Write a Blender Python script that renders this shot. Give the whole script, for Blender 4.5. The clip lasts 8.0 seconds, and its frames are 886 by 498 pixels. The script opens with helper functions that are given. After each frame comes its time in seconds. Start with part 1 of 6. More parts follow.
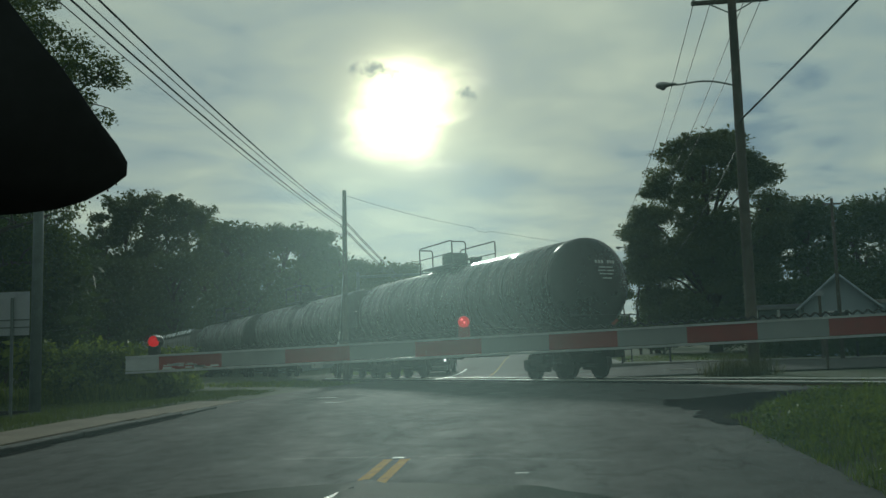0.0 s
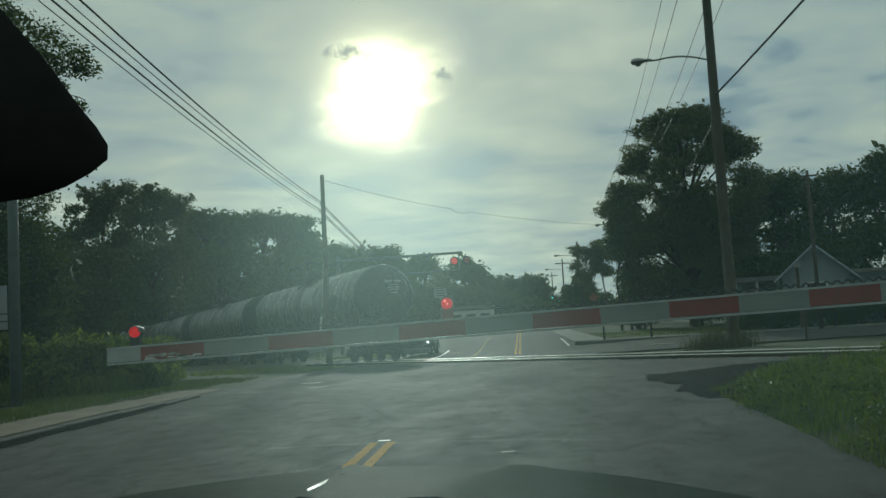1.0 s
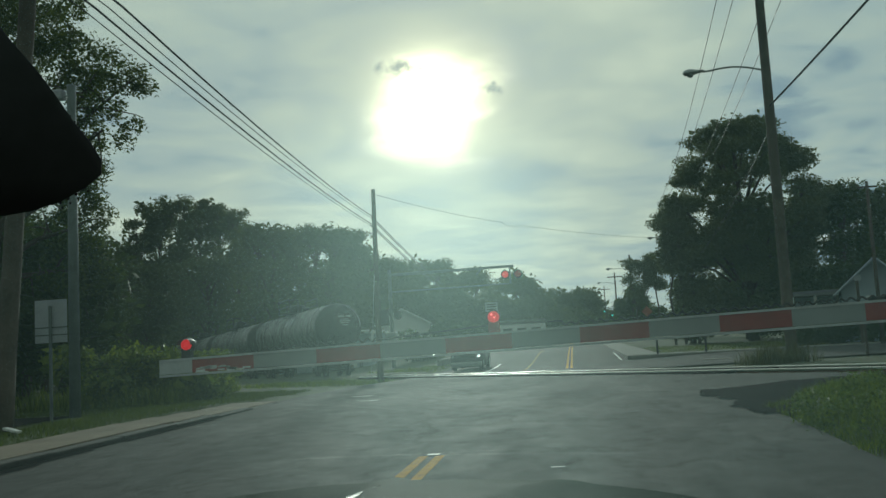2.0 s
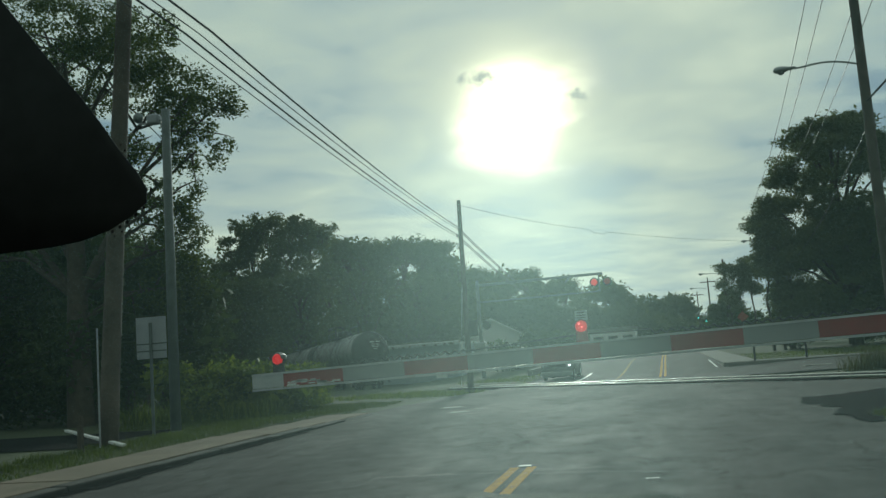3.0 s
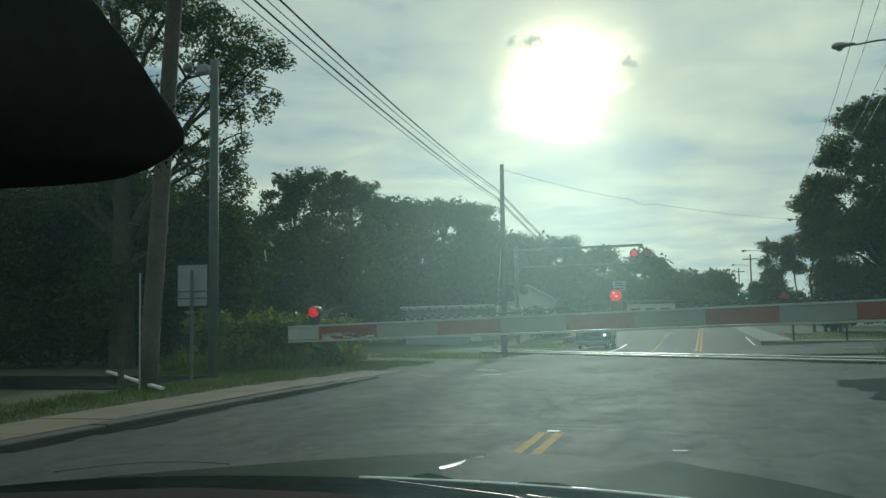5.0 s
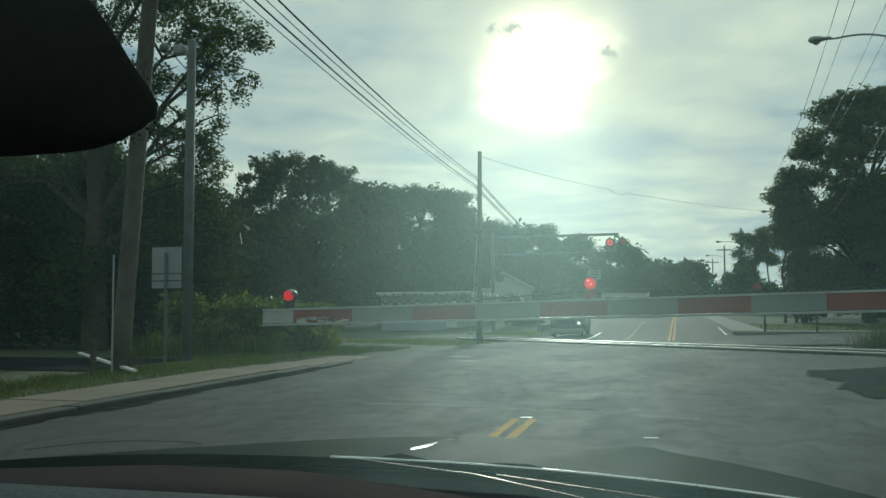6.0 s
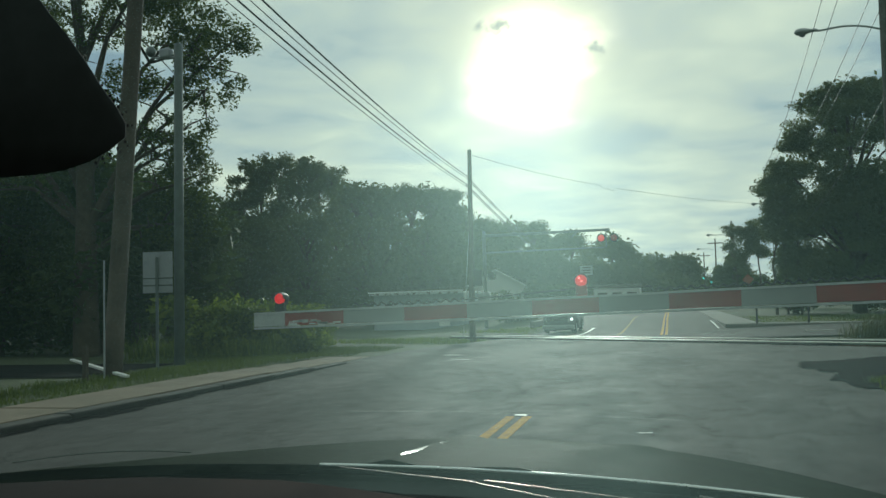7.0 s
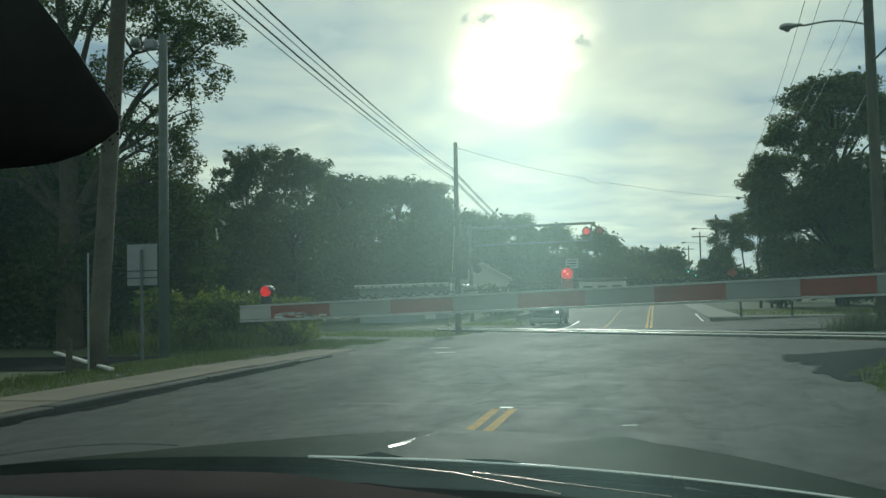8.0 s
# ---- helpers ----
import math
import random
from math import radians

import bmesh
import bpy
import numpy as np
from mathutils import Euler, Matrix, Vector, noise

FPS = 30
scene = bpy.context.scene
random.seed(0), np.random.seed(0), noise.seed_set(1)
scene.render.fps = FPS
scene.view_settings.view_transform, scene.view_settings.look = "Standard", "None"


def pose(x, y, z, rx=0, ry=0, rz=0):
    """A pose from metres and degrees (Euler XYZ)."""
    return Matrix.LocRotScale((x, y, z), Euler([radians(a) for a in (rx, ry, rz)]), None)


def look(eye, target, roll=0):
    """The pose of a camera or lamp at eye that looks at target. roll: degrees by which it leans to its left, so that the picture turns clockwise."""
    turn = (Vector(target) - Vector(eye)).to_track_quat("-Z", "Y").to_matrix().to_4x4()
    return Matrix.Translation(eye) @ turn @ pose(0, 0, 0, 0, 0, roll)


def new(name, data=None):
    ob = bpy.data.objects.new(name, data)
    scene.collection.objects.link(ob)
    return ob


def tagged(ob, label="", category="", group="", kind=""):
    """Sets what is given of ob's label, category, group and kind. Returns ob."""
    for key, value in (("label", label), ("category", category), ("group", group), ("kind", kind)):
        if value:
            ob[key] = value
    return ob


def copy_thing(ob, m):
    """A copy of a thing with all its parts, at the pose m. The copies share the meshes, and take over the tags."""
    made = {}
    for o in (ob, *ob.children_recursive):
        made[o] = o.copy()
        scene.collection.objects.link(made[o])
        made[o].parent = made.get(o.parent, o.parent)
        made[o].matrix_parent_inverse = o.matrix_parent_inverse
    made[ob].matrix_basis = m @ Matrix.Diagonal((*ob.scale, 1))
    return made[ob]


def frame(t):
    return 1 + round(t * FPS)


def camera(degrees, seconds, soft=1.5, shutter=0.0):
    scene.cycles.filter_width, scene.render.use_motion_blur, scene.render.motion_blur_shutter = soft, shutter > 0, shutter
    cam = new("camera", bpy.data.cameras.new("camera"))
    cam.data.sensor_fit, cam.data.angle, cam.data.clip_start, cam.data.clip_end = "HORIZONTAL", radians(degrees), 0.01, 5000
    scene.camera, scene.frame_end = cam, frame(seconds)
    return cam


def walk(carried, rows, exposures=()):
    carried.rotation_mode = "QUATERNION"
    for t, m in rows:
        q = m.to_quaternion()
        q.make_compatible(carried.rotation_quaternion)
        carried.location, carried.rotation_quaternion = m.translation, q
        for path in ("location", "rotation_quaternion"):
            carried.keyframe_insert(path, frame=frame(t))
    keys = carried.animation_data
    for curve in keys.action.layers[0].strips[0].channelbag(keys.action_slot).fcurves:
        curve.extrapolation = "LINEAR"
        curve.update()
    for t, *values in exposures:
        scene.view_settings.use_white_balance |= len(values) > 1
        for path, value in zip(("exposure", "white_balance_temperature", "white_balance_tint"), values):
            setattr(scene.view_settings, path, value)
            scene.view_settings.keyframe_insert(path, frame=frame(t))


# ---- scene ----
cam = camera(52.2, 8.0, soft=1.5)
PATH = [
    (0, pose(-0.060, -0.012, 1.359, 95.801, 1.730, 6.085)),
    (0.5, pose(-0.054, 0.002, 1.354, 95.237, 2.446, 5.501)),
    (1, pose(-0.071, 0.005, 1.360, 94.603, 3.417, 4.951)),
    (1.2, pose(-0.068, -0.007, 1.361, 94.378, 3.525, 4.994)),
    (2.3, pose(-0.030, 0.012, 1.356, 96.105, 3.223, 9.953)),
    (2.5, pose(-0.025, 0.017, 1.364, 96.250, 3.385, 11.049)),
    (3, pose(-0.028, 0.023, 1.362, 96.659, 4.165, 13.859)),
    (3.5, pose(0.001, 0.026, 1.367, 97.022, 3.213, 15.739)),
    (4, pose(-0.001, -0.003, 1.353, 95.598, 1.819, 16.153)),
    (4.2, pose(-0.012, 0.016, 1.346, 94.802, 1.834, 16.278)),
    (5.5, pose(-0.004, -0.011, 1.356, 94.085, 0.364, 15.519)),
    (6, pose(-0.003, -0.007, 1.347, 93.514, 0.293, 14.576)),
    (6.5, pose(-0.002, -0.002, 1.352, 93.467, 1.039, 14.184)),
    (7, pose(0.005, -0.003, 1.355, 93.420, 1.461, 14.121)),
    (7.5, pose(-0.002, 0.004, 1.354, 93.067, 1.619, 13.783)),
    (8, pose(0.002, -0.006, 1.355, 92.951, 1.387, 13.217)),
]
walk(cam, PATH, [(0, -0.36), (1.2, -0.24), (2.5, -0.06), (4.0, 0.02), (5.5, 0.12), (8.0, 0.2)])

# ---- world, sun ----
SUN_DIR = Vector((-0.1368, 0.9560, 0.2580)).normalized()
RAGS = ((-9.8, 17.05, 1.9, 0.62), (-4.0, 15.45, 0.85, 0.55))   # azimuth, elevation, widths in degrees
SUN_ELEV, SUN_AZ = math.asin(SUN_DIR.z), math.atan2(SUN_DIR.x, SUN_DIR.y)


def nd(nt, kind, **props):
    n = nt.nodes.new(kind)
    for k, v in props.items():
        if k == "ins":
            for key, val in v.items():
                n.inputs[key].default_value = val
        else:
            setattr(n, k, v)
    return n


def math_node(nt, op, a, b=None, clamp=False):
    n = nt.nodes.new("ShaderNodeMath")
    n.operation, n.use_clamp = op, clamp
    for i, v in enumerate((a, b)):
        if v is None:
            continue
        if isinstance(v, (int, float)):
            n.inputs[i].default_value = v
        else:
            nt.links.new(v, n.inputs[i])
    return n.outputs[0]


def ramp(nt, fac, stops):
    n = nt.nodes.new("ShaderNodeValToRGB")
    while len(n.color_ramp.elements) < len(stops):
        n.color_ramp.elements.new(0.5)
    for e, (p, c) in zip(n.color_ramp.elements, stops):
        e.position = p
        e.color = (*c, 1) if len(c) == 3 else c
    nt.links.new(fac, n.inputs[0])
    return n.outputs[0]


def mix(nt, fac, a, b, blend="MIX"):
    n = nt.nodes.new("ShaderNodeMix")
    n.data_type, n.blend_type = "RGBA", blend
    for sock, v in ((n.inputs[0], fac), (n.inputs[6], a), (n.inputs[7], b)):
        if isinstance(v, (int, float)):
            sock.default_value = v
        elif isinstance(v, tuple):
            sock.default_value = (*v, 1)
        else:
            nt.links.new(v, sock)
    return n.outputs[2]


def build_world():
    world = bpy.data.worlds.new("sky")
    scene.world = world
    world.use_nodes = True
    nt = world.node_tree
    nt.nodes.clear()
    out = nd(nt, "ShaderNodeOutputWorld")
    bg = nd(nt, "ShaderNodeBackground")
    nt.links.new(bg.outputs[0], out.inputs[0])
    sky = nd(nt, "ShaderNodeTexSky", sky_type="NISHITA", sun_disc=False)
    sky.sun_elevation, sky.sun_rotation = SUN_ELEV, SUN_AZ
    sky.dust_density = 2.0
    tc = nd(nt, "ShaderNodeTexCoord")
    sep = nd(nt, "ShaderNodeSeparateXYZ")
    nt.links.new(tc.outputs["Generated"], sep.inputs[0])
    # layered cloud deck: the direction flattened on a plane overhead
    zc = math_node(nt, "ADD", math_node(nt, "MAXIMUM", sep.outputs[2], 0.0), 0.10)
    comb = nd(nt, "ShaderNodeCombineXYZ")
    nt.links.new(math_node(nt, "DIVIDE", sep.outputs[0], zc), comb.inputs[0])
    nt.links.new(math_node(nt, "DIVIDE", sep.outputs[1], zc), comb.inputs[1])
    n1 = nd(nt, "ShaderNodeTexNoise", ins={"Scale": 0.62, "Detail": 7.0, "Roughness": 0.5, "Distortion": 0.25})
    n2 = nd(nt, "ShaderNodeTexNoise", ins={"Scale": 2.3, "Detail": 6.0, "Roughness": 0.55, "Distortion": 0.4})
    nt.links.new(comb.outputs[0], n1.inputs[0])
    nt.links.new(comb.outputs[0], n2.inputs[0])
    c = math_node(nt, "ADD", math_node(nt, "MULTIPLY", n1.outputs[0], 0.58), math_node(nt, "MULTIPLY", n2.outputs[0], 0.42))
    cover = ramp(nt, c, [(0.385, (0, 0, 0)), (0.45, (1, 1, 1))])
    tone = ramp(nt, c, [(0.39, (0.35, 0.41, 0.42)), (0.46, (0.43, 0.47, 0.445)), (0.52, (0.52, 0.54, 0.465)), (0.60, (0.66, 0.65, 0.52))])
    blue = mix(nt, 0.75, mix(nt, 1.0, sky.outputs[0], (0.010, 0.0132, 0.018), "MULTIPLY"), (0.285, 0.365, 0.415))
    base = mix(nt, cover, blue, tone)
    # sun behind thin cloud
    dot = nd(nt, "ShaderNodeVectorMath", operation="DOT_PRODUCT")
    dot.inputs[1].default_value = SUN_DIR
    nrm = nd(nt, "ShaderNodeVectorMath", operation="NORMALIZE")
    nt.links.new(tc.outputs["Generated"], nrm.inputs[0])
    nt.links.new(nrm.outputs[0], dot.inputs[0])
    ang = math_node(nt, "ARCCOSINE", math_node(nt, "MINIMUM", dot.outputs[1], 0.999999))
    deg = math_node(nt, "MULTIPLY", ang, 180 / math.pi)
    wob = math_node(nt, "ADD", deg, math_node(nt, "MULTIPLY", math_node(nt, "SUBTRACT", n2.outputs[0], 0.5), 5.5))
    core = math_node(nt, "MULTIPLY", math_node(nt, "POWER", 2.718, math_node(nt, "MULTIPLY", math_node(nt, "POWER", math_node(nt, "MAXIMUM", math_node(nt, "DIVIDE", wob, 2.25), 0.0), 1.9), -1.0)), 5.0)
    halo = math_node(nt, "MULTIPLY", math_node(nt, "POWER", 2.718, math_node(nt, "MULTIPLY", math_node(nt, "DIVIDE", deg, 8.0), -1.0)), 0.32)
    glow = mix(nt, 1.0, (1.32, 1.0, 0.56), math_node(nt, "ADD", core, halo), "MULTIPLY")
    # a hazy sky is brightest round the low sun and dims away from it
    dim = math_node(nt, "ADD", math_node(nt, "MULTIPLY", math_node(nt, "POWER", 2.718, math_node(nt, "MULTIPLY", math_node(nt, "POWER", math_node(nt, "DIVIDE", deg, 125.0), 2.0), -1.0)), 0.82), 0.25)
    base = mix(nt, 1.0, base, dim, "MULTIPLY")
    total = mix(nt, 1.0, base, glow, "ADD")
    # two small grey cloud rags before the bright haze
    az = math_node(nt, "MULTIPLY", math_node(nt, "ARCTAN2", sep.outputs[0], sep.outputs[1]), 180 / math.pi)
    el = math_node(nt, "MULTIPLY", math_node(nt, "ARCSINE", sep.outputs[2]), 180 / math.pi)
    n4 = nd(nt, "ShaderNodeTexNoise", ins={"Scale": 55.0, "Detail": 6.0, "Roughness": 0.65})
    nt.links.new(tc.outputs["Generated"], n4.inputs[0])
    rough_edge = math_node(nt, "MULTIPLY", math_node(nt, "SUBTRACT", n4.outputs[0], 0.46), 5.0)
    for a0, e0, wa, we in RAGS:
        u = math_node(nt, "POWER", math_node(nt, "ABSOLUTE", math_node(nt, "DIVIDE", math_node(nt, "SUBTRACT", az, a0), wa)), 2.0)
        v = math_node(nt, "POWER", math_node(nt, "ABSOLUTE", math_node(nt, "DIVIDE", math_node(nt, "SUBTRACT", el, e0), we)), 2.0)
        d2 = math_node(nt, "ADD", math_node(nt, "ADD", u, v), rough_edge)
        rag = ramp(nt, d2, [(0.0, (1, 1, 1)), (0.9, (0, 0, 0))])
        total = mix(nt, math_node(nt, "MULTIPLY", rag, 0.85), total, (0.50, 0.53, 0.47))
    nt.links.new(total, bg.inputs[0])
    bg.inputs[1].default_value = 1.0
    sun = new("sun", bpy.data.lights.new("sun", "SUN"))
    sun.data.energy, sun.data.angle, sun.data.color = 1.3, radians(3.0), (1.0, 0.93, 0.8)
    sun.matrix_world = look(SUN_DIR * 50, (0, 0, 0))


build_world()

# ---- materials ----
def material(name, base, rough=0.7, metal=0.0, var=0.25, scale=6.0, bump=0.0, bump_scale=60.0, dark=None, spec=0.5, coat=0.0, island=0.0):
    """A worn surface: base colour varied at two scales, with fine relief."""
    m = bpy.data.materials.new(name)
    m.use_nodes = True
    nt = m.node_tree
    b = nt.nodes["Principled BSDF"]
    tc = nd(nt, "ShaderNodeTexCoord")
    n1 = nd(nt, "ShaderNodeTexNoise", ins={"Scale": scale, "Detail": 6.0, "Roughness": 0.6})
    n2 = nd(nt, "ShaderNodeTexNoise", ins={"Scale": scale * 9, "Detail": 3.0})
    nt.links.new(tc.outputs["Object"], n1.inputs[0])
    nt.links.new(tc.outputs["Object"], n2.inputs[0])
    f = math_node(nt, "ADD", math_node(nt, "MULTIPLY", n1.outputs[0], 0.65), math_node(nt, "MULTIPLY", n2.outputs[0], 0.35))
    lo = dark if dark else tuple(c * (1 - var) for c in base)
    hi = tuple(min(1, c * (1 + var)) for c in base)
    col = ramp(nt, f, [(0.32, lo), (0.5, base), (0.68, hi)])
    if island:
        geo = nd(nt, "ShaderNodeNewGeometry")
        r = math_node(nt, "ADD", math_node(nt, "MULTIPLY", geo.outputs["Random Per Island"], island), 1 - island / 2)
        col = mix(nt, 1.0, col, r, "MULTIPLY")
    nt.links.new(col, b.inputs["Base Color"])
    rr = math_node(nt, "ADD", math_node(nt, "MULTIPLY", math_node(nt, "SUBTRACT", n1.outputs[0], 0.5), 0.25), rough, clamp=True)
    nt.links.new(rr, b.inputs["Roughness"])
    b.inputs["Metallic"].default_value = metal
    b.inputs["Specular IOR Level"].default_value = spec
    b.inputs["Coat Weight"].default_value = coat
    b.inputs["Coat Roughness"].default_value = 0.08
    if bump:
        n3 = nd(nt, "ShaderNodeTexNoise", ins={"Scale": bump_scale, "Detail": 4.0})
        nt.links.new(tc.outputs["Object"], n3.inputs[0])
        bp = nd(nt, "ShaderNodeBump", ins={"Strength": bump, "Distance": 0.02})
        nt.links.new(n3.outputs[0], bp.inputs["Height"])
        nt.links.new(bp.outputs[0], b.inputs["Normal"])
    return m


def glow_material(name, color, strength):
    m = bpy.data.materials.new(name)
    m.use_nodes = True
    b = m.node_tree.nodes["Principled BSDF"]
    b.inputs["Base Color"].default_value = (*[c * 0.5 for c in color], 1)
    b.inputs["Emission Color"].default_value = (*color, 1)
    b.inputs["Emission Strength"].default_value = strength
    b.inputs["Roughness"].default_value = 0.3
    return m


def leaf_material(name, base, trans=0.45, var=1.0):
    m = bpy.data.materials.new(name)
    m.use_nodes = True
    nt = m.node_tree
    nt.nodes.clear()
    out = nd(nt, "ShaderNodeOutputMaterial")
    geo = nd(nt, "ShaderNodeNewGeometry")
    col = ramp(nt, geo.outputs["Random Per Island"], [(0.0, tuple(c * (1 - 0.4 * var) for c in base)), (0.5, base), (1.0, (base[0] * (1 + 0.7 * var), base[1] * (1 + 0.45 * var), base[2] * (1 + 0.1 * var)))])
    d = nd(nt, "ShaderNodeBsdfPrincipled", ins={"Roughness": 0.55, "Specular IOR Level": 0.3})
    t = nd(nt, "ShaderNodeBsdfTranslucent")
    nt.links.new(col, d.inputs["Base Color"])
    tcol = mix(nt, 1.0, col, (1.3, 1.25, 0.6), "MULTIPLY")
    nt.links.new(tcol, t.inputs[0])
    mx = nd(nt, "ShaderNodeMixShader", ins={0: trans})
    nt.links.new(d.outputs[0], mx.inputs[1])
    nt.links.new(t.outputs[0], mx.inputs[2])
    nt.links.new(mx.outputs[0], out.inputs[0])
    return m


def asphalt_material():
    m = bpy.data.materials.new("asphalt")
    m.use_nodes = True
    nt = m.node_tree
    b = nt.nodes["Principled BSDF"]
    tc = nd(nt, "ShaderNodeTexCoord")
    big = nd(nt, "ShaderNodeTexNoise", ins={"Scale": 0.55, "Detail": 7.0, "Roughness": 0.66, "Distortion": 0.7})
    mid = nd(nt, "ShaderNodeTexNoise", ins={"Scale": 3.4, "Detail": 7.0, "Roughness": 0.72})
    fine = nd(nt, "ShaderNodeTexNoise", ins={"Scale": 45.0, "Detail": 3.0})
    mp = nd(nt, "ShaderNodeMapping")
    mp.inputs["Scale"].default_value = (1.0, 0.55, 1.0)
    nt.links.new(tc.outputs["Object"], mp.inputs[0])
    for n in (big, mid):
        nt.links.new(mp.outputs[0], n.inputs[0])
    nt.links.new(tc.outputs["Object"], fine.inputs[0])
    crack = nd(nt, "ShaderNodeTexVoronoi", feature="DISTANCE_TO_EDGE", ins={"Scale": 0.35, "Randomness": 1.0})
    wv = nd(nt, "ShaderNodeVectorMath", operation="MULTIPLY_ADD")
    wv.inputs[1].default_value = (3.0, 3.0, 0.0)
    nt.links.new(big.outputs[1], wv.inputs[0])
    nt.links.new(mp.outputs[0], wv.inputs[2])
    wv2 = nd(nt, "ShaderNodeVectorMath", operation="MULTIPLY_ADD")
    wv2.inputs[1].default_value = (0.9, 0.9, 0.0)
    nt.links.new(mid.outputs[1], wv2.inputs[0])
    nt.links.new(wv.outputs[0], wv2.inputs[2])
    nt.links.new(wv2.outputs[0], crack.inputs[0])
    line = ramp(nt, crack.outputs[0], [(0.0, (1, 1, 1)), (0.009, (0, 0, 0))])
    patch = ramp(nt, big.outputs[0], [(0.34, (0.030, 0.031, 0.032)), (0.45, (0.048, 0.048, 0.047)), (0.54, (0.060, 0.059, 0.057)), (0.68, (0.085, 0.082, 0.076))])
    spots = ramp(nt, mid.outputs[0], [(0.36, (0.014, 0.014, 0.015)), (0.42, (0.046, 0.046, 0.045)), (0.68, (0.080, 0.078, 0.074))])
    col = mix(nt, 0.58, patch, spots)
    col = mix(nt, 0.22, col, ramp(nt, fine.outputs[0], [(0.3, (0.02, 0.02, 0.02)), (0.7, (0.13, 0.13, 0.125))]))
    col = mix(nt, math_node(nt, "MULTIPLY", line, 0.8), col, (0.012, 0.012, 0.013))
    nt.links.new(col, b.inputs["Base Color"])
    worn = math_node(nt, "ADD", math_node(nt, "MULTIPLY", big.outputs[0], 0.5), math_node(nt, "MULTIPLY", mid.outputs[0], 0.5))
    rr = ramp(nt, worn, [(0.40, (0.92, 0.92, 0.92)), (0.5, (0.84, 0.84, 0.84)), (0.60, (0.76, 0.76, 0.76))])
    nt.links.new(rr, b.inputs["Roughness"])
    b.inputs["Specular IOR Level"].default_value = 0.15
    hsum = math_node(nt, "ADD", math_node(nt, "MULTIPLY", mid.outputs[0], 0.12), math_node(nt, "MULTIPLY", fine.outputs[0], 0.6))
    bp = nd(nt, "ShaderNodeBump", ins={"Strength": 0.4, "Distance": 0.02})
    nt.links.new(hsum, bp.inputs["Height"])
    nt.links.new(bp.outputs[0], b.inputs["Normal"])
    return m


def tank_material():
    """Black tank paint, half gloss; streaks round the shell for grime also imitate reflected sky."""
    m = bpy.data.materials.new("black_tank_paint")
    m.use_nodes = True
    nt = m.node_tree
    b = nt.nodes["Principled BSDF"]
    tc = nd(nt, "ShaderNodeTexCoord")
    mp = nd(nt, "ShaderNodeMapping")
    mp.inputs["Scale"].default_value = (0.25, 1.5, 0.35)
    nt.links.new(tc.outputs["Object"], mp.inputs[0])
    runs = nd(nt, "ShaderNodeTexNoise", ins={"Scale": 1.6, "Detail": 5.0, "Roughness": 0.6, "Distortion": 0.3})
    fine = nd(nt, "ShaderNodeTexNoise", ins={"Scale": 9.0, "Detail": 5.0})
    nt.links.new(mp.outputs[0], runs.inputs[0])
    nt.links.new(tc.outputs["Object"], fine.inputs[0])
    f = math_node(nt, "ADD", math_node(nt, "MULTIPLY", runs.outputs[0], 0.7), math_node(nt, "MULTIPLY", fine.outputs[0], 0.3))
    nt.links.new(ramp(nt, f, [(0.36, (0.009, 0.010, 0.011)), (0.5, (0.015, 0.016, 0.016)), (0.64, (0.036, 0.036, 0.034))]), b.inputs["Base Color"])
    nt.links.new(ramp(nt, f, [(0.43, (0.24, 0.24, 0.24)), (0.50, (0.36, 0.36, 0.36)), (0.56, (0.66, 0.66, 0.66))]), b.inputs["Roughness"])
    b.inputs["Specular IOR Level"].default_value = 0.5
    return m


M = {}
M["asphalt"] = asphalt_material()
M["patch"] = material("fresh_asphalt", (0.018, 0.018, 0.019), 0.95, var=0.4, scale=2.0, bump=0.6, bump_scale=50, spec=0.02)
M["soil"] = material("grass_ground", (0.045, 0.06, 0.022), 0.95, var=0.5, scale=0.8, bump=0.6, bump_scale=25, dark=(0.05, 0.045, 0.028))
M["ballast"] = material("ballast", (0.16, 0.15, 0.14), 0.95, var=0.5, scale=9.0, bump=1.0, bump_scale=18)
M["concrete"] = material("concrete", (0.20, 0.195, 0.17), 0.9, var=0.3, scale=1.6, bump=0.4, bump_scale=40)
M["walk"] = material("dusty_concrete", (0.18, 0.14, 0.10), 0.9, var=0.35, scale=1.1, bump=0.4, bump_scale=40, dark=(0.12, 0.10, 0.06))
M["kerb"] = material("kerb_concrete", (0.05, 0.048, 0.044), 0.9, var=0.45, scale=2.0, bump=0.5, bump_scale=30)
M["yellow"] = material("yellow_paint", (0.50, 0.25, 0.02), 0.8, var=0.3, scale=7.0, bump=0.2, dark=(0.2, 0.12, 0.03), spec=0.1)
M["yellow_faded"] = material("faded_yellow_paint", (0.22, 0.16, 0.07), 0.85, var=0.5, scale=3.0, dark=(0.07, 0.065, 0.05), spec=0.1)
M["white_line"] = material("worn_white_paint", (0.46, 0.46, 0.43), 0.6, var=0.25, scale=6.0, dark=(0.3, 0.3, 0.28))
M["wood"] = material("weathered_pole_wood", (0.085, 0.068, 0.052), 0.9, var=0.45, scale=3.0, bump=0.7, bump_scale=22)
M["galv"] = material("galvanised_steel", (0.42, 0.44, 0.44), 0.45, 0.85, var=0.2, scale=5.0)
M["dark_steel"] = material("dark_steel", (0.05, 0.05, 0.052), 0.55, 0.6, var=0.4, scale=4.0)
M["pole_grey"] = material("grey_green_pole_paint", (0.11, 0.135, 0.13), 0.6, 0.0, var=0.25, scale=4.0)
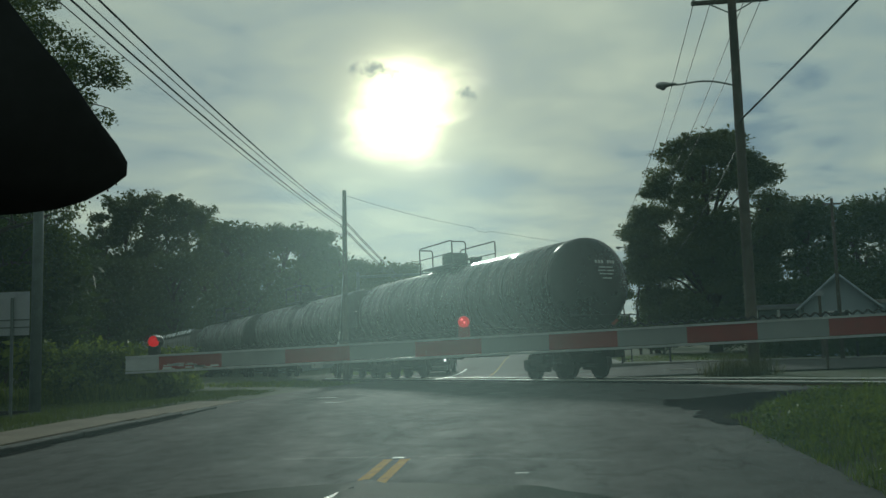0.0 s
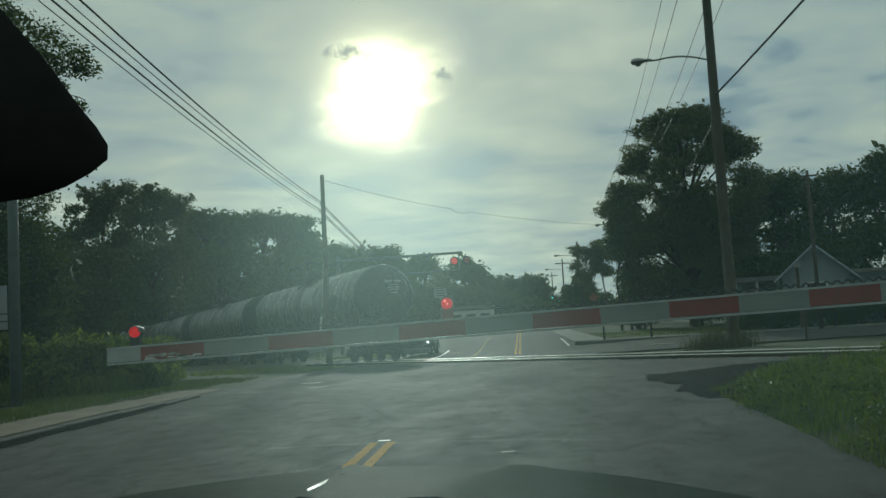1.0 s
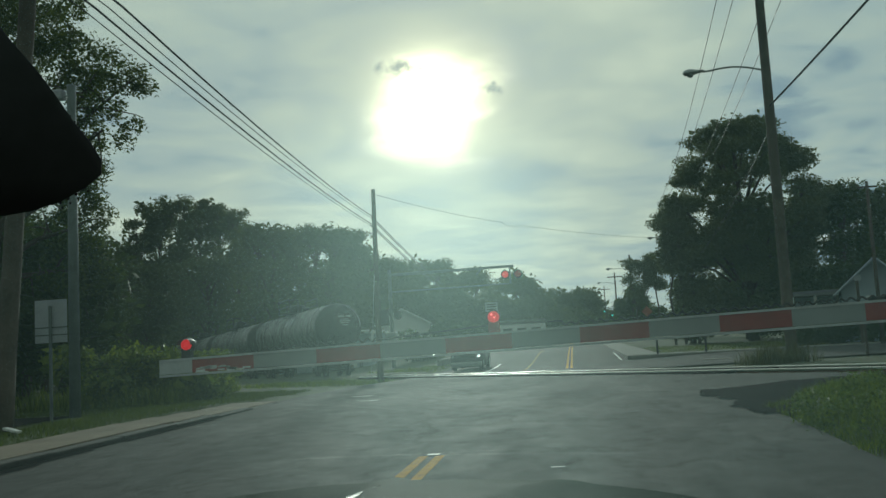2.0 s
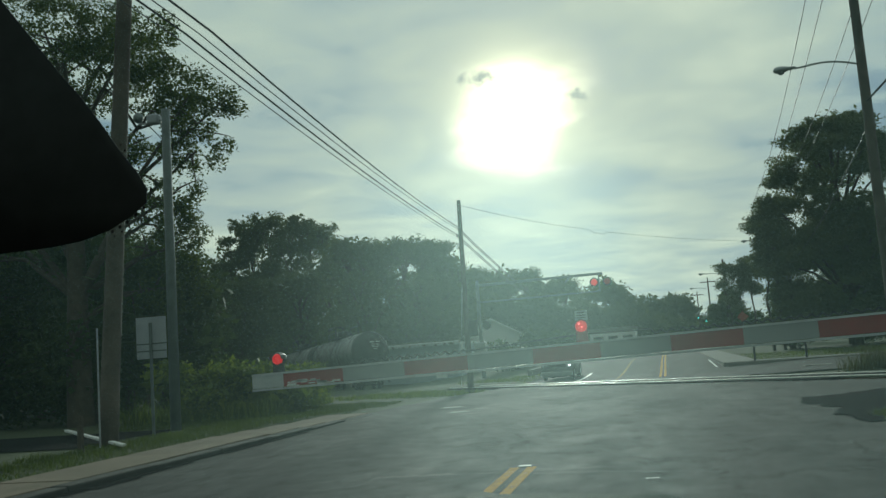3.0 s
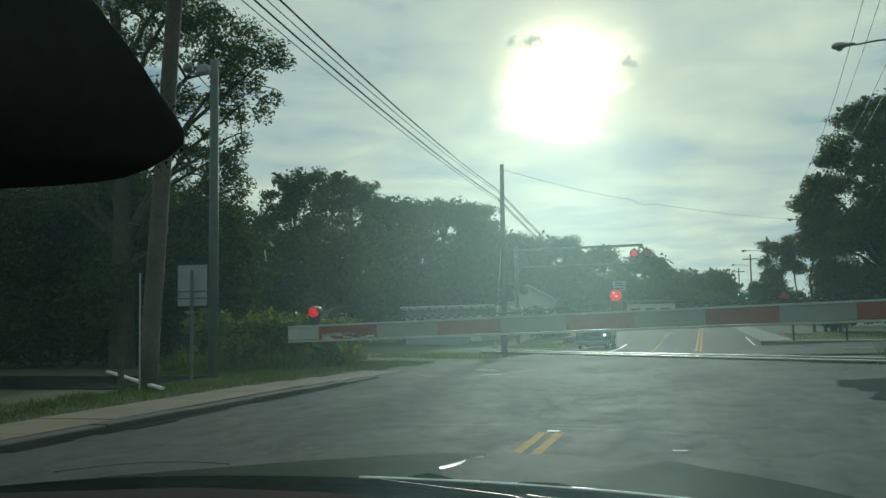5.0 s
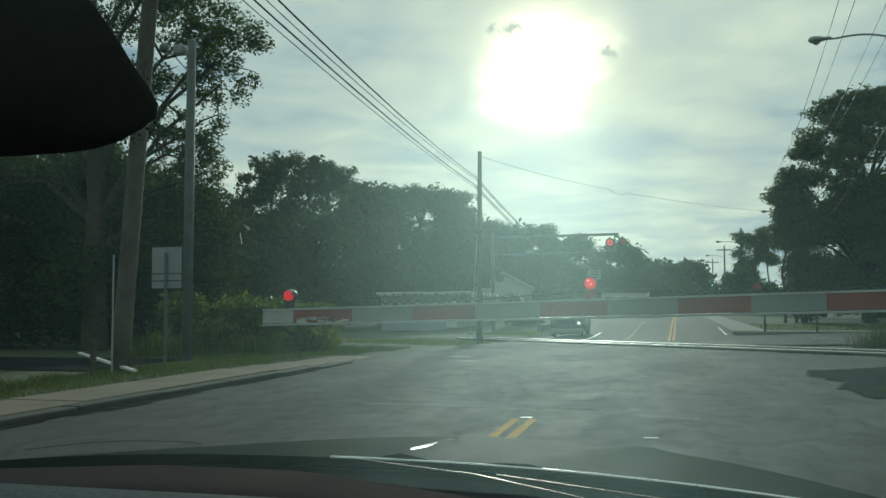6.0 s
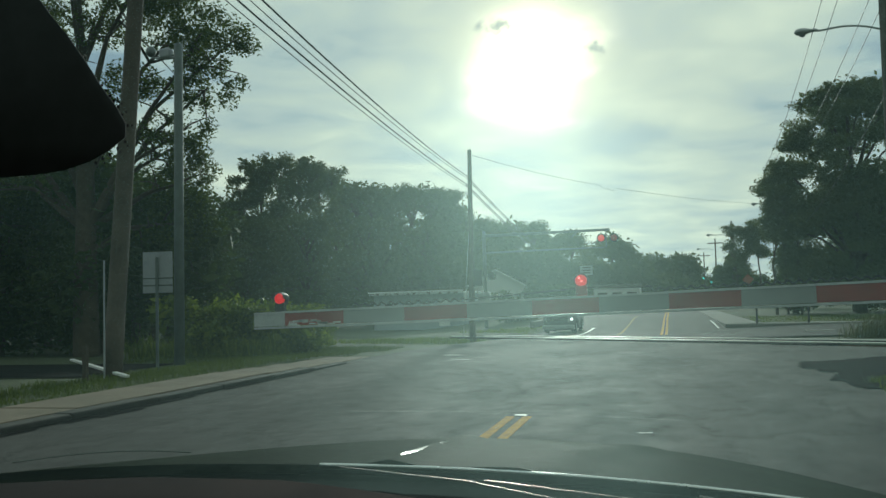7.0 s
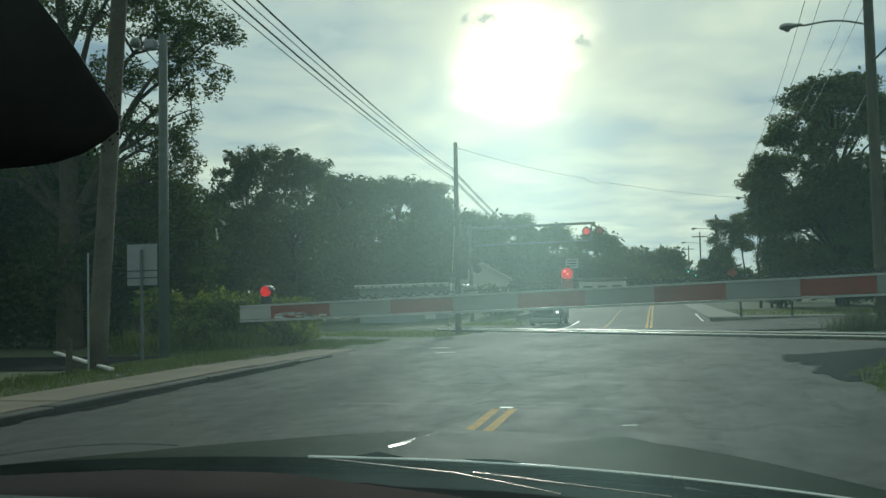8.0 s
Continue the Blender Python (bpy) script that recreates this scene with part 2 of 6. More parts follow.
M["rail"] = material("polished_rail", (0.62, 0.60, 0.56), 0.36, 1.0, var=0.15, scale=3.0)
M["rust"] = material("rusty_rail_side", (0.11, 0.06, 0.035), 0.85, 0.3, var=0.4, scale=7.0, bump=0.3)
M["tank"] = tank_material()
M["hopper"] = material("grey_wagon_paint", (0.20, 0.20, 0.19), 0.5, 0.0, var=0.35, scale=0.6, bump=0.1, bump_scale=5)
M["bogie"] = material("dirty_bogie_steel", (0.03, 0.027, 0.024), 0.8, 0.3, var=0.5, scale=5.0)
M["white_text"] = material("white_stencil", (0.55, 0.55, 0.53), 0.7, var=0.3, scale=8.0)
M["arm_red"] = material("faded_red_sheeting", (0.27, 0.03, 0.027), 0.5, var=0.3, scale=5.0, dark=(0.22, 0.03, 0.025))
M["arm_white"] = material("grey_white_sheeting", (0.26, 0.28, 0.275), 0.5, var=0.18, scale=4.0)
M["arm_tip"] = material("white_sheeting", (0.46, 0.49, 0.49), 0.5, var=0.2, scale=5.0)
M["alu"] = material("aluminium_edge", (0.55, 0.56, 0.56), 0.4, 0.8, var=0.2, scale=6.0)
M["edge_glint"] = material("bonnet_edge_glint", (0.80, 0.81, 0.80), 0.28, 1.0, var=0.1, scale=6.0)
M["black"] = material("black_plastic", (0.018, 0.018, 0.018), 0.55, var=0.3, scale=8.0)
# dash and pad carry a green-blue tint in place of glass-filtered light
M["dash"] = material("matt_black_dashboard", (0.004, 0.0095, 0.012), 0.95, var=0.3, scale=9.0, spec=0.08)
M["dash_pad"] = material("grey_dashboard_pad", (0.042, 0.072, 0.080), 0.85, var=0.2, scale=14.0, bump=0.2, bump_scale=120, spec=0.1)
# black housing given a lifted teal base that stands in for veiling glare
M["mirror"] = material("black_mirror_housing", (0.060, 0.076, 0.078), 1.0, var=0.2, scale=9.0, spec=0.05)
M["glint_gloss"] = material("bonnet_glint_paint", (0.10, 0.11, 0.10), 0.22, 0.3, var=0.1, scale=4.0, coat=0.5)
M["rubber"] = material("black_rubber", (0.012, 0.012, 0.012), 0.8, var=0.3, scale=10.0)
M["lamp_red"] = glow_material("lit_red_lens", (1.0, 0.008, 0.018), 0.5)
M["lamp_red_far"] = glow_material("lit_red_signal", (1.0, 0.04, 0.04), 0.5)
M["lamp_red_dim"] = glow_material("dim_red_signal", (0.6, 0.03, 0.03), 0.03)
M["lamp_dot"] = glow_material("bulb_spot", (1.0, 0.12, 0.12), 2.0)
M["lamp_green"] = glow_material("lit_green_signal", (0.1, 1.0, 0.75), 1.6)
M["lamp_white"] = glow_material("lit_headlamp", (1.0, 0.95, 0.85), 2.5)
M["siding"] = material("pale_blue_siding", (0.33, 0.38, 0.42), 0.7, var=0.12, scale=2.0)
M["white_paint"] = material("white_paint", (0.72, 0.72, 0.70), 0.6, var=0.12, scale=3.0)
M["shingle"] = material("grey_shingle", (0.16, 0.16, 0.165), 0.85, var=0.3, scale=3.0)
M["metal_roof"] = material("bright_metal_roof", (0.68, 0.70, 0.70), 0.28, 0.7, var=0.12, scale=2.0)
M["glass_dark"] = material("dark_window_glass", (0.02, 0.025, 0.03), 0.3, var=0.2, scale=2.0, spec=0.2)
M["silver"] = material("silver_car_paint", (0.10, 0.105, 0.11), 0.4, 0.2, var=0.1, scale=2.0, coat=0.5)
M["car_paint"] = material("dark_green_grey_car_paint", (0.045, 0.053, 0.039), 0.6, 0.0, var=0.5, scale=5.0, coat=0.0, spec=0.018)
M["sign_back"] = material("bare_aluminium_sign_back", (0.36, 0.38, 0.40), 0.55, 0.4, var=0.15, scale=3.0)
M["bark"] = material("bark", (0.075, 0.06, 0.045), 0.95, var=0.4, scale=4.0, bump=0.8, bump_scale=14)
M["leaf_oak"] = leaf_material("oak_leaves", (0.055, 0.085, 0.028))
M["leaf_dark"] = leaf_material("dark_foliage", (0.048, 0.076, 0.032), 0.4, 0.6)
M["leaf_pine"] = leaf_material("pine_needles", (0.088, 0.112, 0.066), 0.5, 0.4)
# base colour lightened to stand in for haze over the distance
M["leaf_far"] = leaf_material("far_foliage", (0.075, 0.100, 0.056), 0.42, 0.4)
M["grass"] = leaf_material("grass_blades", (0.098, 0.145, 0.031), 0.47)
# darker copy of the grass colour, with the wood's shade put in
M["shaded_grass"] = leaf_material("shaded_verge_grass", (0.066, 0.100, 0.026), 0.45)
M["dry_weed"] = leaf_material("dry_weed_stems", (0.075, 0.082, 0.042), 0.4)
M["weed_dark"] = leaf_material("verge_weed_leaves", (0.085, 0.13, 0.034), 0.45)
M["weed"] = leaf_material("weed_leaves", (0.115, 0.165, 0.04), 0.5)
M["cable"] = material("black_cable", (0.015, 0.015, 0.016), 0.6, var=0.2, scale=5.0)
M["orange"] = material("orange_sign", (0.30, 0.09, 0.05), 0.6, var=0.15, scale=3.0)
M["brick"] = material("brown_masonry", (0.16, 0.12, 0.10), 0.9, var=0.3, scale=3.0)


# ---- mesh helpers ----
def link_mesh(name, bm, mat, parent=None, label="", smooth=False):
    me = bpy.data.meshes.new(name)
    bm.to_mesh(me)
    bm.free()
    for mt in (mat if isinstance(mat, (list, tuple)) else [mat]):
        me.materials.append(mt)
    if smooth:
        for p in me.polygons:
            p.use_smooth = True
    ob = new(name, me)
    if parent:
        ob.parent = parent
    if label:
        tagged(ob, label)
    return ob


def part(name, bm, mat, parent, label="", smooth=False):
    return link_mesh(name, bm, mat, parent, label, smooth)


def np_mesh(name, verts, faces, mat, parent=None, smooth=False):
    """A mesh out of arrays: verts (n,3), faces (m,k)."""
    verts, faces = np.asarray(verts, np.float32), np.asarray(faces, np.int32)
    me = bpy.data.meshes.new(name)
    k = faces.shape[1]
    me.vertices.add(len(verts))
    me.vertices.foreach_set("co", verts.ravel())
    me.loops.add(faces.size)
    me.loops.foreach_set("vertex_index", faces.ravel())
    me.polygons.add(len(faces))
    me.polygons.foreach_set("loop_start", np.arange(0, faces.size, k, dtype=np.int32))
    me.polygons.foreach_set("use_smooth", np.full(len(faces), smooth))
    me.update(calc_edges=True)
    me.validate()
    me.materials.append(mat)
    ob = new(name, me)
    if parent:
        ob.parent = parent
    return ob


def add_box(bm, lo, hi, bevel=0.0, m=None):
    c = [(a + b) / 2 for a, b in zip(lo, hi)]
    s = [abs(b - a) for a, b in zip(lo, hi)]
    r = bmesh.ops.create_cube(bm, size=1.0, matrix=Matrix.Translation(c) @ Matrix.Diagonal((*s, 1)))
    if bevel:
        es = list({e for v in r["verts"] for e in v.link_edges})
        r2 = bmesh.ops.bevel(bm, geom=es, offset=bevel, segments=2, affect="EDGES", profile=0.5)
        vs = list({v for f in r2["faces"] for v in f.verts} | {v for v in r["verts"] if v.is_valid})
    else:
        vs = r["verts"]
    if m is not None:
        bmesh.ops.transform(bm, matrix=m, verts=vs)
    return bm


def box(lo, hi, bevel=0.0, m=None):
    return add_box(bmesh.new(), lo, hi, bevel, m)


def add_tube(bm, p, q, r0, r1=None, seg=10, caps=True):
    p, q = Vector(p), Vector(q)
    d = q - p
    m = Matrix.Translation((p + q) / 2) @ d.to_track_quat("Z", "Y").to_matrix().to_4x4()
    bmesh.ops.create_cone(bm, cap_ends=caps, segments=seg, radius1=r0, radius2=r0 if r1 is None else r1, depth=d.length, matrix=m)
    return bm


def tube(p, q, r0, r1=None, seg=10):
    return add_tube(bmesh.new(), p, q, r0, r1, seg)


def add_path(bm, pts, r, seg=8):
    """One unbroken tube through the points."""
    pts = [Vector(p) for p in pts]
    rings = []
    for i, p in enumerate(pts):
        d = (pts[min(i + 1, len(pts) - 1)] - pts[max(i - 1, 0)]).normalized()
        ref = Vector((0, 0, 1)) if abs(d.z) < 0.9 else Vector((0.3, 1, 0))
        u = d.cross(ref).normalized()
        if rings and u.dot(last) < 0:
            u = -u
        last = u
        w = d.cross(u)
        rings.append([bm.verts.new(p + (u * math.cos(2 * math.pi * k / seg) + w * math.sin(2 * math.pi * k / seg)) * r) for k in range(seg)])
    for a, b in zip(rings, rings[1:]):
        for k in range(seg):
            bm.faces.new((a[k], a[(k + 1) % seg], b[(k + 1) % seg], b[k]))
    bm.faces.new(rings[0][::-1])
    bm.faces.new(rings[-1])
    return bm


def lathe(profile, axis="Z", seg=24, m=None):
    """Turn a profile of (radius, height) round an axis."""
    bm = bmesh.new()
    rings = []
    for r, h in profile:
        rings.append([bm.verts.new((r * math.cos(2 * math.pi * i / seg), r * math.sin(2 * math.pi * i / seg), h)) for i in range(seg)])
    for a, b in zip(rings, rings[1:]):
        for i in range(seg):
            bm.faces.new((a[i], a[(i + 1) % seg], b[(i + 1) % seg], b[i]))
    bm.faces.new(list(reversed(rings[0])))
    bm.faces.new(rings[-1])
    t = {"Z": Matrix(), "Y": Matrix.Rotation(-math.pi / 2, 4, "X"), "X": Matrix.Rotation(math.pi / 2, 4, "Y")}[axis]
    bmesh.ops.transform(bm, matrix=(m or Matrix()) @ t, verts=bm.verts)
    bmesh.ops.recalc_face_normals(bm, faces=bm.faces)
    return bm


def thing(name, loc, label, category, group="", rz=0.0):
    e = new(name)
    e.empty_display_size = 0.2
    e.matrix_basis = pose(*loc, 0, 0, rz)
    return tagged(e, label, category, group)


# ---- the lie of the land ----
TR_P = np.array([1.56, 30.07])                     # a point on the railway's centre line
TR_D = np.array([-0.5346, 0.8451])                 # the way the train goes
TR_N = np.array([0.8451, 0.5346])                  # across, away from the road's near side
GRADE = 0.0215


def track_z(s):
    return -0.03 - GRADE * np.clip(s, -24, 130)


def land(x, y):
    """Height of the road and of the ground before kerbs."""
    x, y = np.asarray(x, float), np.asarray(y, float)
    s = (x - TR_P[0]) * TR_D[0] + (y - TR_P[1]) * TR_D[1]
    d = np.abs((x - TR_P[0]) * TR_N[0] + (y - TR_P[1]) * TR_N[1])
    w = np.clip((15 - d) / 12.5, 0, 1)
    w = w * w * (3 - 2 * w)
    return w * (track_z(s) - 0.03)


def hz(x, y):
    return float(land(x, y))


ROAD_L, ROAD_R = -7.68, 2.55


def sheet(name, xs, ys, zfun, mat, parent=None, keep=None):
    X, Y = np.meshgrid(xs, ys)
    Z = zfun(X, Y)
    V = np.stack([X.ravel(), Y.ravel(), Z.ravel()], 1)
    nx = len(xs)
    i, j = np.meshgrid(np.arange(len(xs) - 1), np.arange(len(ys) - 1))
    a = (j * nx + i).ravel()
    F = np.stack([a, a + 1, a + nx + 1, a + nx], 1)
    if keep is not None:
        c = V[F].mean(1)
        F = F[keep(c[:, 0], c[:, 1])]
    return np_mesh(name, V, F, mat, parent, smooth=True)


def smooth01(a, lo, hi):
    t = np.clip((a - lo) / (hi - lo), 0, 1)
    return t * t * (3 - 2 * t)


def ground_z(x, y):
    z = land(x, y) - 0.06
    left = smooth01(-x, 8.75, 8.86) * smooth01(-y, -27.0, -20.0)
    z = z + left * 0.135
    right = smooth01(x, 2.55, 3.3) * smooth01(-(y - 1.6 * (np.minimum(x, 4.6) - 2.55) - 0.4 * np.maximum(0, x - 4.6)), -13.6, -12.4)
    z = z + right * 0.11
    far_right = smooth01(x, 2.7, 3.2) * smooth01(y, 44.5, 45.2)
    z = z + far_right * 0.06
    far_left = smooth01(-x, 7.9, 8.3) * smooth01(y, 49.0, 51.0)
    return z + far_left * 0.16


def build_ground():
    fine = lambda lo, hi, st: np.arange(lo, hi + st / 2, st)
    xs = np.unique(np.concatenate([[-3000, -1200, -500, -250], fine(-150, -30, 6), fine(-30, -10, 1.0), [-9.3, -9.1, -8.95, -8.9, -8.85, -8.8, -8.4, -8.1, -7.9, -7.68], fine(-7, 2, 1.0), [2.4, 2.55, 2.7, 2.85, 3.0, 3.3], fine(4, 30, 1.0), fine(36, 150, 6), [250, 500, 1200, 3000]]))
    ys = np.unique(np.concatenate([[-3000, -800, -200, -60], fine(-30, 0, 3), fine(1, 60, 1.0), [17.6, 18.4, 19.4, 44.5, 44.7, 44.9, 45.2], fine(63, 150, 4), fine(160, 400, 20), [600, 1000, 2000, 4500]]))
    g = sheet("ground", xs, ys, ground_z, M["soil"])
    tagged(g, "grassy ground with bare soil around the crossing", "ground", kind="structure")
    rx = np.linspace(ROAD_L, ROAD_R, 13)
    ry = np.concatenate([fine(-30, 80, 1.0), fine(84, 400, 8)])
    r = sheet("road", rx, ry, lambda x, y: land(x, y), M["asphalt"])
    tagged(r, "worn grey asphalt road with cracks and patches", "road", kind="structure")
    side = sheet("side_street", np.concatenate([[ROAD_R - 0.02], fine(3, 60, 1.0)]), fine(33.2, 44.6, 0.6), lambda x, y: land(x, y) - 0.004, M["asphalt"],
                 keep=lambda x, y: (x - TR_P[0]) * TR_N[0] + (y - TR_P[1]) * TR_N[1] > 3.0)
    tagged(side, "side street of worn asphalt beside the railway", "road", kind="structure")
    # dark shoulder where the verge meets the crossing
    wob = lambda x, y: 0.10 * np.sin(x * 2.1 + y * 0.7) + 0.08 * np.sin(x * 1.3 - y * 1.4) + 0.06 * np.sin(x * 5.3 + 2.0 * np.sin(y * 4.1)) + 0.04 * np.sin(y * 9.7 + 3.0 * np.sin(x * 6.3))
    low = lambda x, y: (y > 12.3 + 0.3 * np.abs(x - 2.6) + wob(x, y)) & (x > 2.18 + 0.02 * np.maximum(0, 16.8 - y) + wob(y, x))
    mid_line = lambda x, y: 17.4 + 0.5 * (x - 2.3) + 1.6 * wob(x, y)
    off = lambda x, y: (x - TR_P[0]) * TR_N[0] + (y - TR_P[1]) * TR_N[1]
    ap = sheet("crossing_apron", np.linspace(ROAD_R - 0.02, 16.0, 60), np.linspace(14.0, 31, 76), lambda x, y: land(x, y) - 0.006, M["asphalt"],
               keep=lambda x, y: (y > 16.6 + 0.5 * (x - 2.5)) & (off(x, y) < -1.6))
    tagged(ap, "worn asphalt apron beside the railway crossing", "road", kind="structure")
    sh = sheet("road_shoulder", np.linspace(ROAD_R - 0.6, 7.0, 150), np.linspace(12.0, 21.0, 260), lambda x, y: land(x, y) + 0.012, M["patch"],
               keep=lambda x, y: low(x, y) & (y < mid_line(x, y)))
    tagged(sh, "dark fresh asphalt shoulder beside the crossing", "road shoulder", kind="structure")
    dr = sheet("driveway", np.linspace(-40, -11.2, 30), np.linspace(15.4, 19.3, 8), lambda x, y: ground_z(x, y) + 0.02, M["patch"])
    tagged(dr, "dark grey asphalt driveway behind the sidewalk", "driveway", kind="structure")
    # sidewalk slabs and kerbs
    walk_ob = new("sidewalk")
    tagged(walk_ob, "dusty concrete sidewalk along the road", "sidewalk", kind="structure")
    kerb = new("kerb")
    tagged(kerb, "old concrete kerb along the road", "kerb", kind="structure")
    rnd = random.Random(4)
    y = -12.0
    while y < 22.0:
        fade = 1 - float(smooth01(y, 15.0, 21.0))
        bm = box((-8.86, y + 0.006, -0.2), (-7.66, y + 1.494, 0.012 + 0.080 * fade + rnd.uniform(-0.006, 0.006)), 0.012)
        part("slab", bm, M["walk"], walk_ob)
        y += 1.5
    y = -12.0
    while y < 21.0:
        k = 1.0 - 0.85 * float(smooth01(y, 14.0, 20.0))
        bm = box((-7.655, y + 0.004, -0.2), (-7.36 + rnd.uniform(-0.015, 0.015), y + 2.0, 0.085 * k + rnd.uniform(-0.008, 0.008)), 0.03)
        part("kerb_stone", bm, M["kerb"], kerb)
        y += 2.0
    # dark strip laid over the road edge, with a wavering rim
    gut = sheet("road_gutter", np.linspace(-7.40, -7.10, 4), np.linspace(-12, 18.5, 60), lambda x, y: land(x, y) + 0.008, M["patch"],
                keep=lambda x, y: x < -7.21 + 0.06 * np.sin(y * 1.3) + 0.04 * np.sin(y * 3.1))
    tagged(gut, "dark gutter strip along the kerb", "gutter", kind="structure")
    # kerbs beyond the railway
    y = 52.0
    while y < 140:
        part("kerb_stone", box((-7.95, y, -0.2), (-7.66, y + 3.0, 0.14), 0.03), M["concrete"], kerb)
        y += 3.01
    part("kerb_stone", box((2.6, 44.45, -0.2), (30, 44.72, 0.02), 0.02), M["concrete"], kerb)
    y = 44.75
    while y < 140:
        part("kerb_stone", box((2.45, y, -0.2), (2.72, y + 3.0, 0.035), 0.02), M["concrete"], kerb)
        y += 3.01
    part("slab", box((2.73, 45.2, -0.2), (4.1, 140, 0.025), 0.01), M["concrete"], walk_ob)
    part("slab", box((4.12, 45.0, -0.2), (30, 46.1, 0.028), 0.01), M["concrete"], walk_ob)
    part("slab", box((5.1, 37.9, -0.2), (6.2, 38.5, 0.02 + hz(5.6, 38)), 0.02), M["concrete"], walk_ob)


def strip_mesh(name, x0, x1, y0, y1, mat, lift=0.004, label="", category="road marking"):
    ys = np.linspace(y0, y1, max(2, int(abs(y1 - y0)) + 2))
    ob = sheet(name, np.array([x0, x1]), ys, lambda x, y: land(x, y) + lift, mat)
    return tagged(ob, label, category, kind="structure")


def build_markings():
    for x in (-1.86, -1.66):
        strip_mesh("centre_line", x - 0.055, x + 0.055, -8, 10.5, M["yellow"], label="double yellow centre line, worn paint")
    for x in (-0.45, -0.25):
        strip_mesh("centre_line", x - 0.06, x + 0.06, 40.5, 110, M["yellow"], label="double yellow centre line beyond the railway")
    strip_mesh("lane_line", -4.52, -4.40, 41.5, 54, M["white_line"], label="white lane line beyond the railway")
    strip_mesh("lane_line", 2.12, 2.22, 45, 54, M["white_line"], label="white edge line beyond the railway")
    strip_mesh("turn_line", -2.5, -2.38, 42, 70, M["yellow_faded"], label="faded yellow lane line beyond the railway")
    strip_mesh("paint_scrap", -5.8, -5.3, 22.94, 23.08, M["white_line"], label="scrap of white road paint")
    strip_mesh("paint_scrap", -5.1, -4.65, 20.84, 20.92, M["white_line"], label="scrap of white road paint")
    strip_mesh("paint_scrap", -0.36, -0.22, 9.18, 9.22, M["white_line"], label="scrap of white road paint")
    # reflector stud at the end of the centre line
    st = link_mesh("road_stud", box((-1.83, 10.52, 0.0), (-1.68, 10.64, 0.025), 0.008), M["white_line"])
    tagged(st, "small white raised road stud on asphalt", "road stud")


build_ground()
build_markings()


# ---- railway ----
def on_track(s, off=0.0, h=0.0):
    p = TR_P + TR_D * s + TR_N * off
    return Vector((p[0], p[1], float(track_z(s)) + h))


TRACK_YAW = math.degrees(math.atan2(-TR_D[0], TR_D[1]))
S0, S1 = -60.0, 200.0


def build_track():
    tr = new("railway_track")
    tagged(tr, "single railway track set in the asphalt crossing", "railway track", kind="structure")
    ss = np.arange(S0, S1 + 0.1, 5.0)
    for off in (-0.7525, 0.7525):
        bm, bs = bmesh.new(), bmesh.new()
        crown = [(-0.037, -0.03), (-0.037, 0.008), (-0.034, 0.018), (-0.025, 0.026), (-0.012, 0.0295), (0, 0.0305), (0.012, 0.0295), (0.025, 0.026), (0.034, 0.018), (0.037, 0.008), (0.037, -0.03)]
        web = [(-0.03, -0.17), (-0.03, -0.031), (0.03, -0.031), (0.03, -0.17)]
        for b_, prof in ((bm, crown), (bs, web)):
            rows = []
            n = len(prof)
            for s in ss:
                rows.append([b_.verts.new(on_track(s, off + o, z)) for o, z in prof])
            for a, b in zip(rows, rows[1:]):
                for i in range(n):
                    b_.faces.new((a[i], a[(i + 1) % n], b[(i + 1) % n], b[i]))
            bmesh.ops.recalc_face_normals(b_, faces=b_.faces)
        part("rail_head", bm, M["rail"], tr, "polished steel rail head", True)
        part("rail_web", bs, M["rust"], tr)
    # ballast bed beyond the road on either side
    for a, b in ((S0, -9.0), (22.0, S1)):
        bm = bmesh.new()
        rows = []
        for s in np.arange(a, b + 0.1, 4.0):
            rows.append([bm.verts.new(on_track(s, o, z)) for o, z in ((-2.4, -0.45), (-1.6, -0.16), (1.6, -0.16), (2.4, -0.45))])
        for r0, r1 in zip(rows, rows[1:]):
            for i in range(3):
                bm.faces.new((r0[i], r0[i + 1], r1[i + 1], r1[i]))
        bmesh.ops.recalc_face_normals(bm, faces=bm.faces)
        part("ballast_bed", bm, M["ballast"], tr)
    base = box((-1.3, -0.115, -0.12), (1.3, 0.115, 0.0), 0.01)
    first = part("sleeper", base, M["wood"], tr)
    first.matrix_basis = Matrix.Translation(on_track(-9.5, 0, -0.13)) @ pose(0, 0, 0, 0, 0, TRACK_YAW)
    for i in range(60):
        s = -10.1 - i * 0.6 if i < 30 else 22 + (i - 30) * 0.6
        o = new("sleeper", first.data)
        o.parent = tr
        o.matrix_basis = Matrix.Translation(on_track(s, 0, -0.13)) @ pose(0, 0, 0, 0, 0, TRACK_YAW)
    # crossing panels between and outside the rails
    for off0, off1 in ((-0.66, 0.66), (-1.5, -0.82), (0.82, 1.5)):
        s = -6.0
        while s < 22:
            bm = bmesh.new()
            v = [bm.verts.new(on_track(ss_, o, z)) for z in (-0.1, -0.006) for ss_, o in ((s + .01, off0), (s + 2.39, off0), (s + 2.39, off1), (s + .01, off1))]
            for f in ((0, 1, 2, 3), (4, 5, 6, 7), (0, 1, 5, 4), (1, 2, 6, 5), (2, 3, 7, 6), (3, 0, 4, 7)):
                bm.faces.new([v[i] for i in f])
            bmesh.ops.recalc_face_normals(bm, faces=bm.faces)
            part("crossing_panel", bm, M["patch"], tr)
            s += 2.4


build_track()


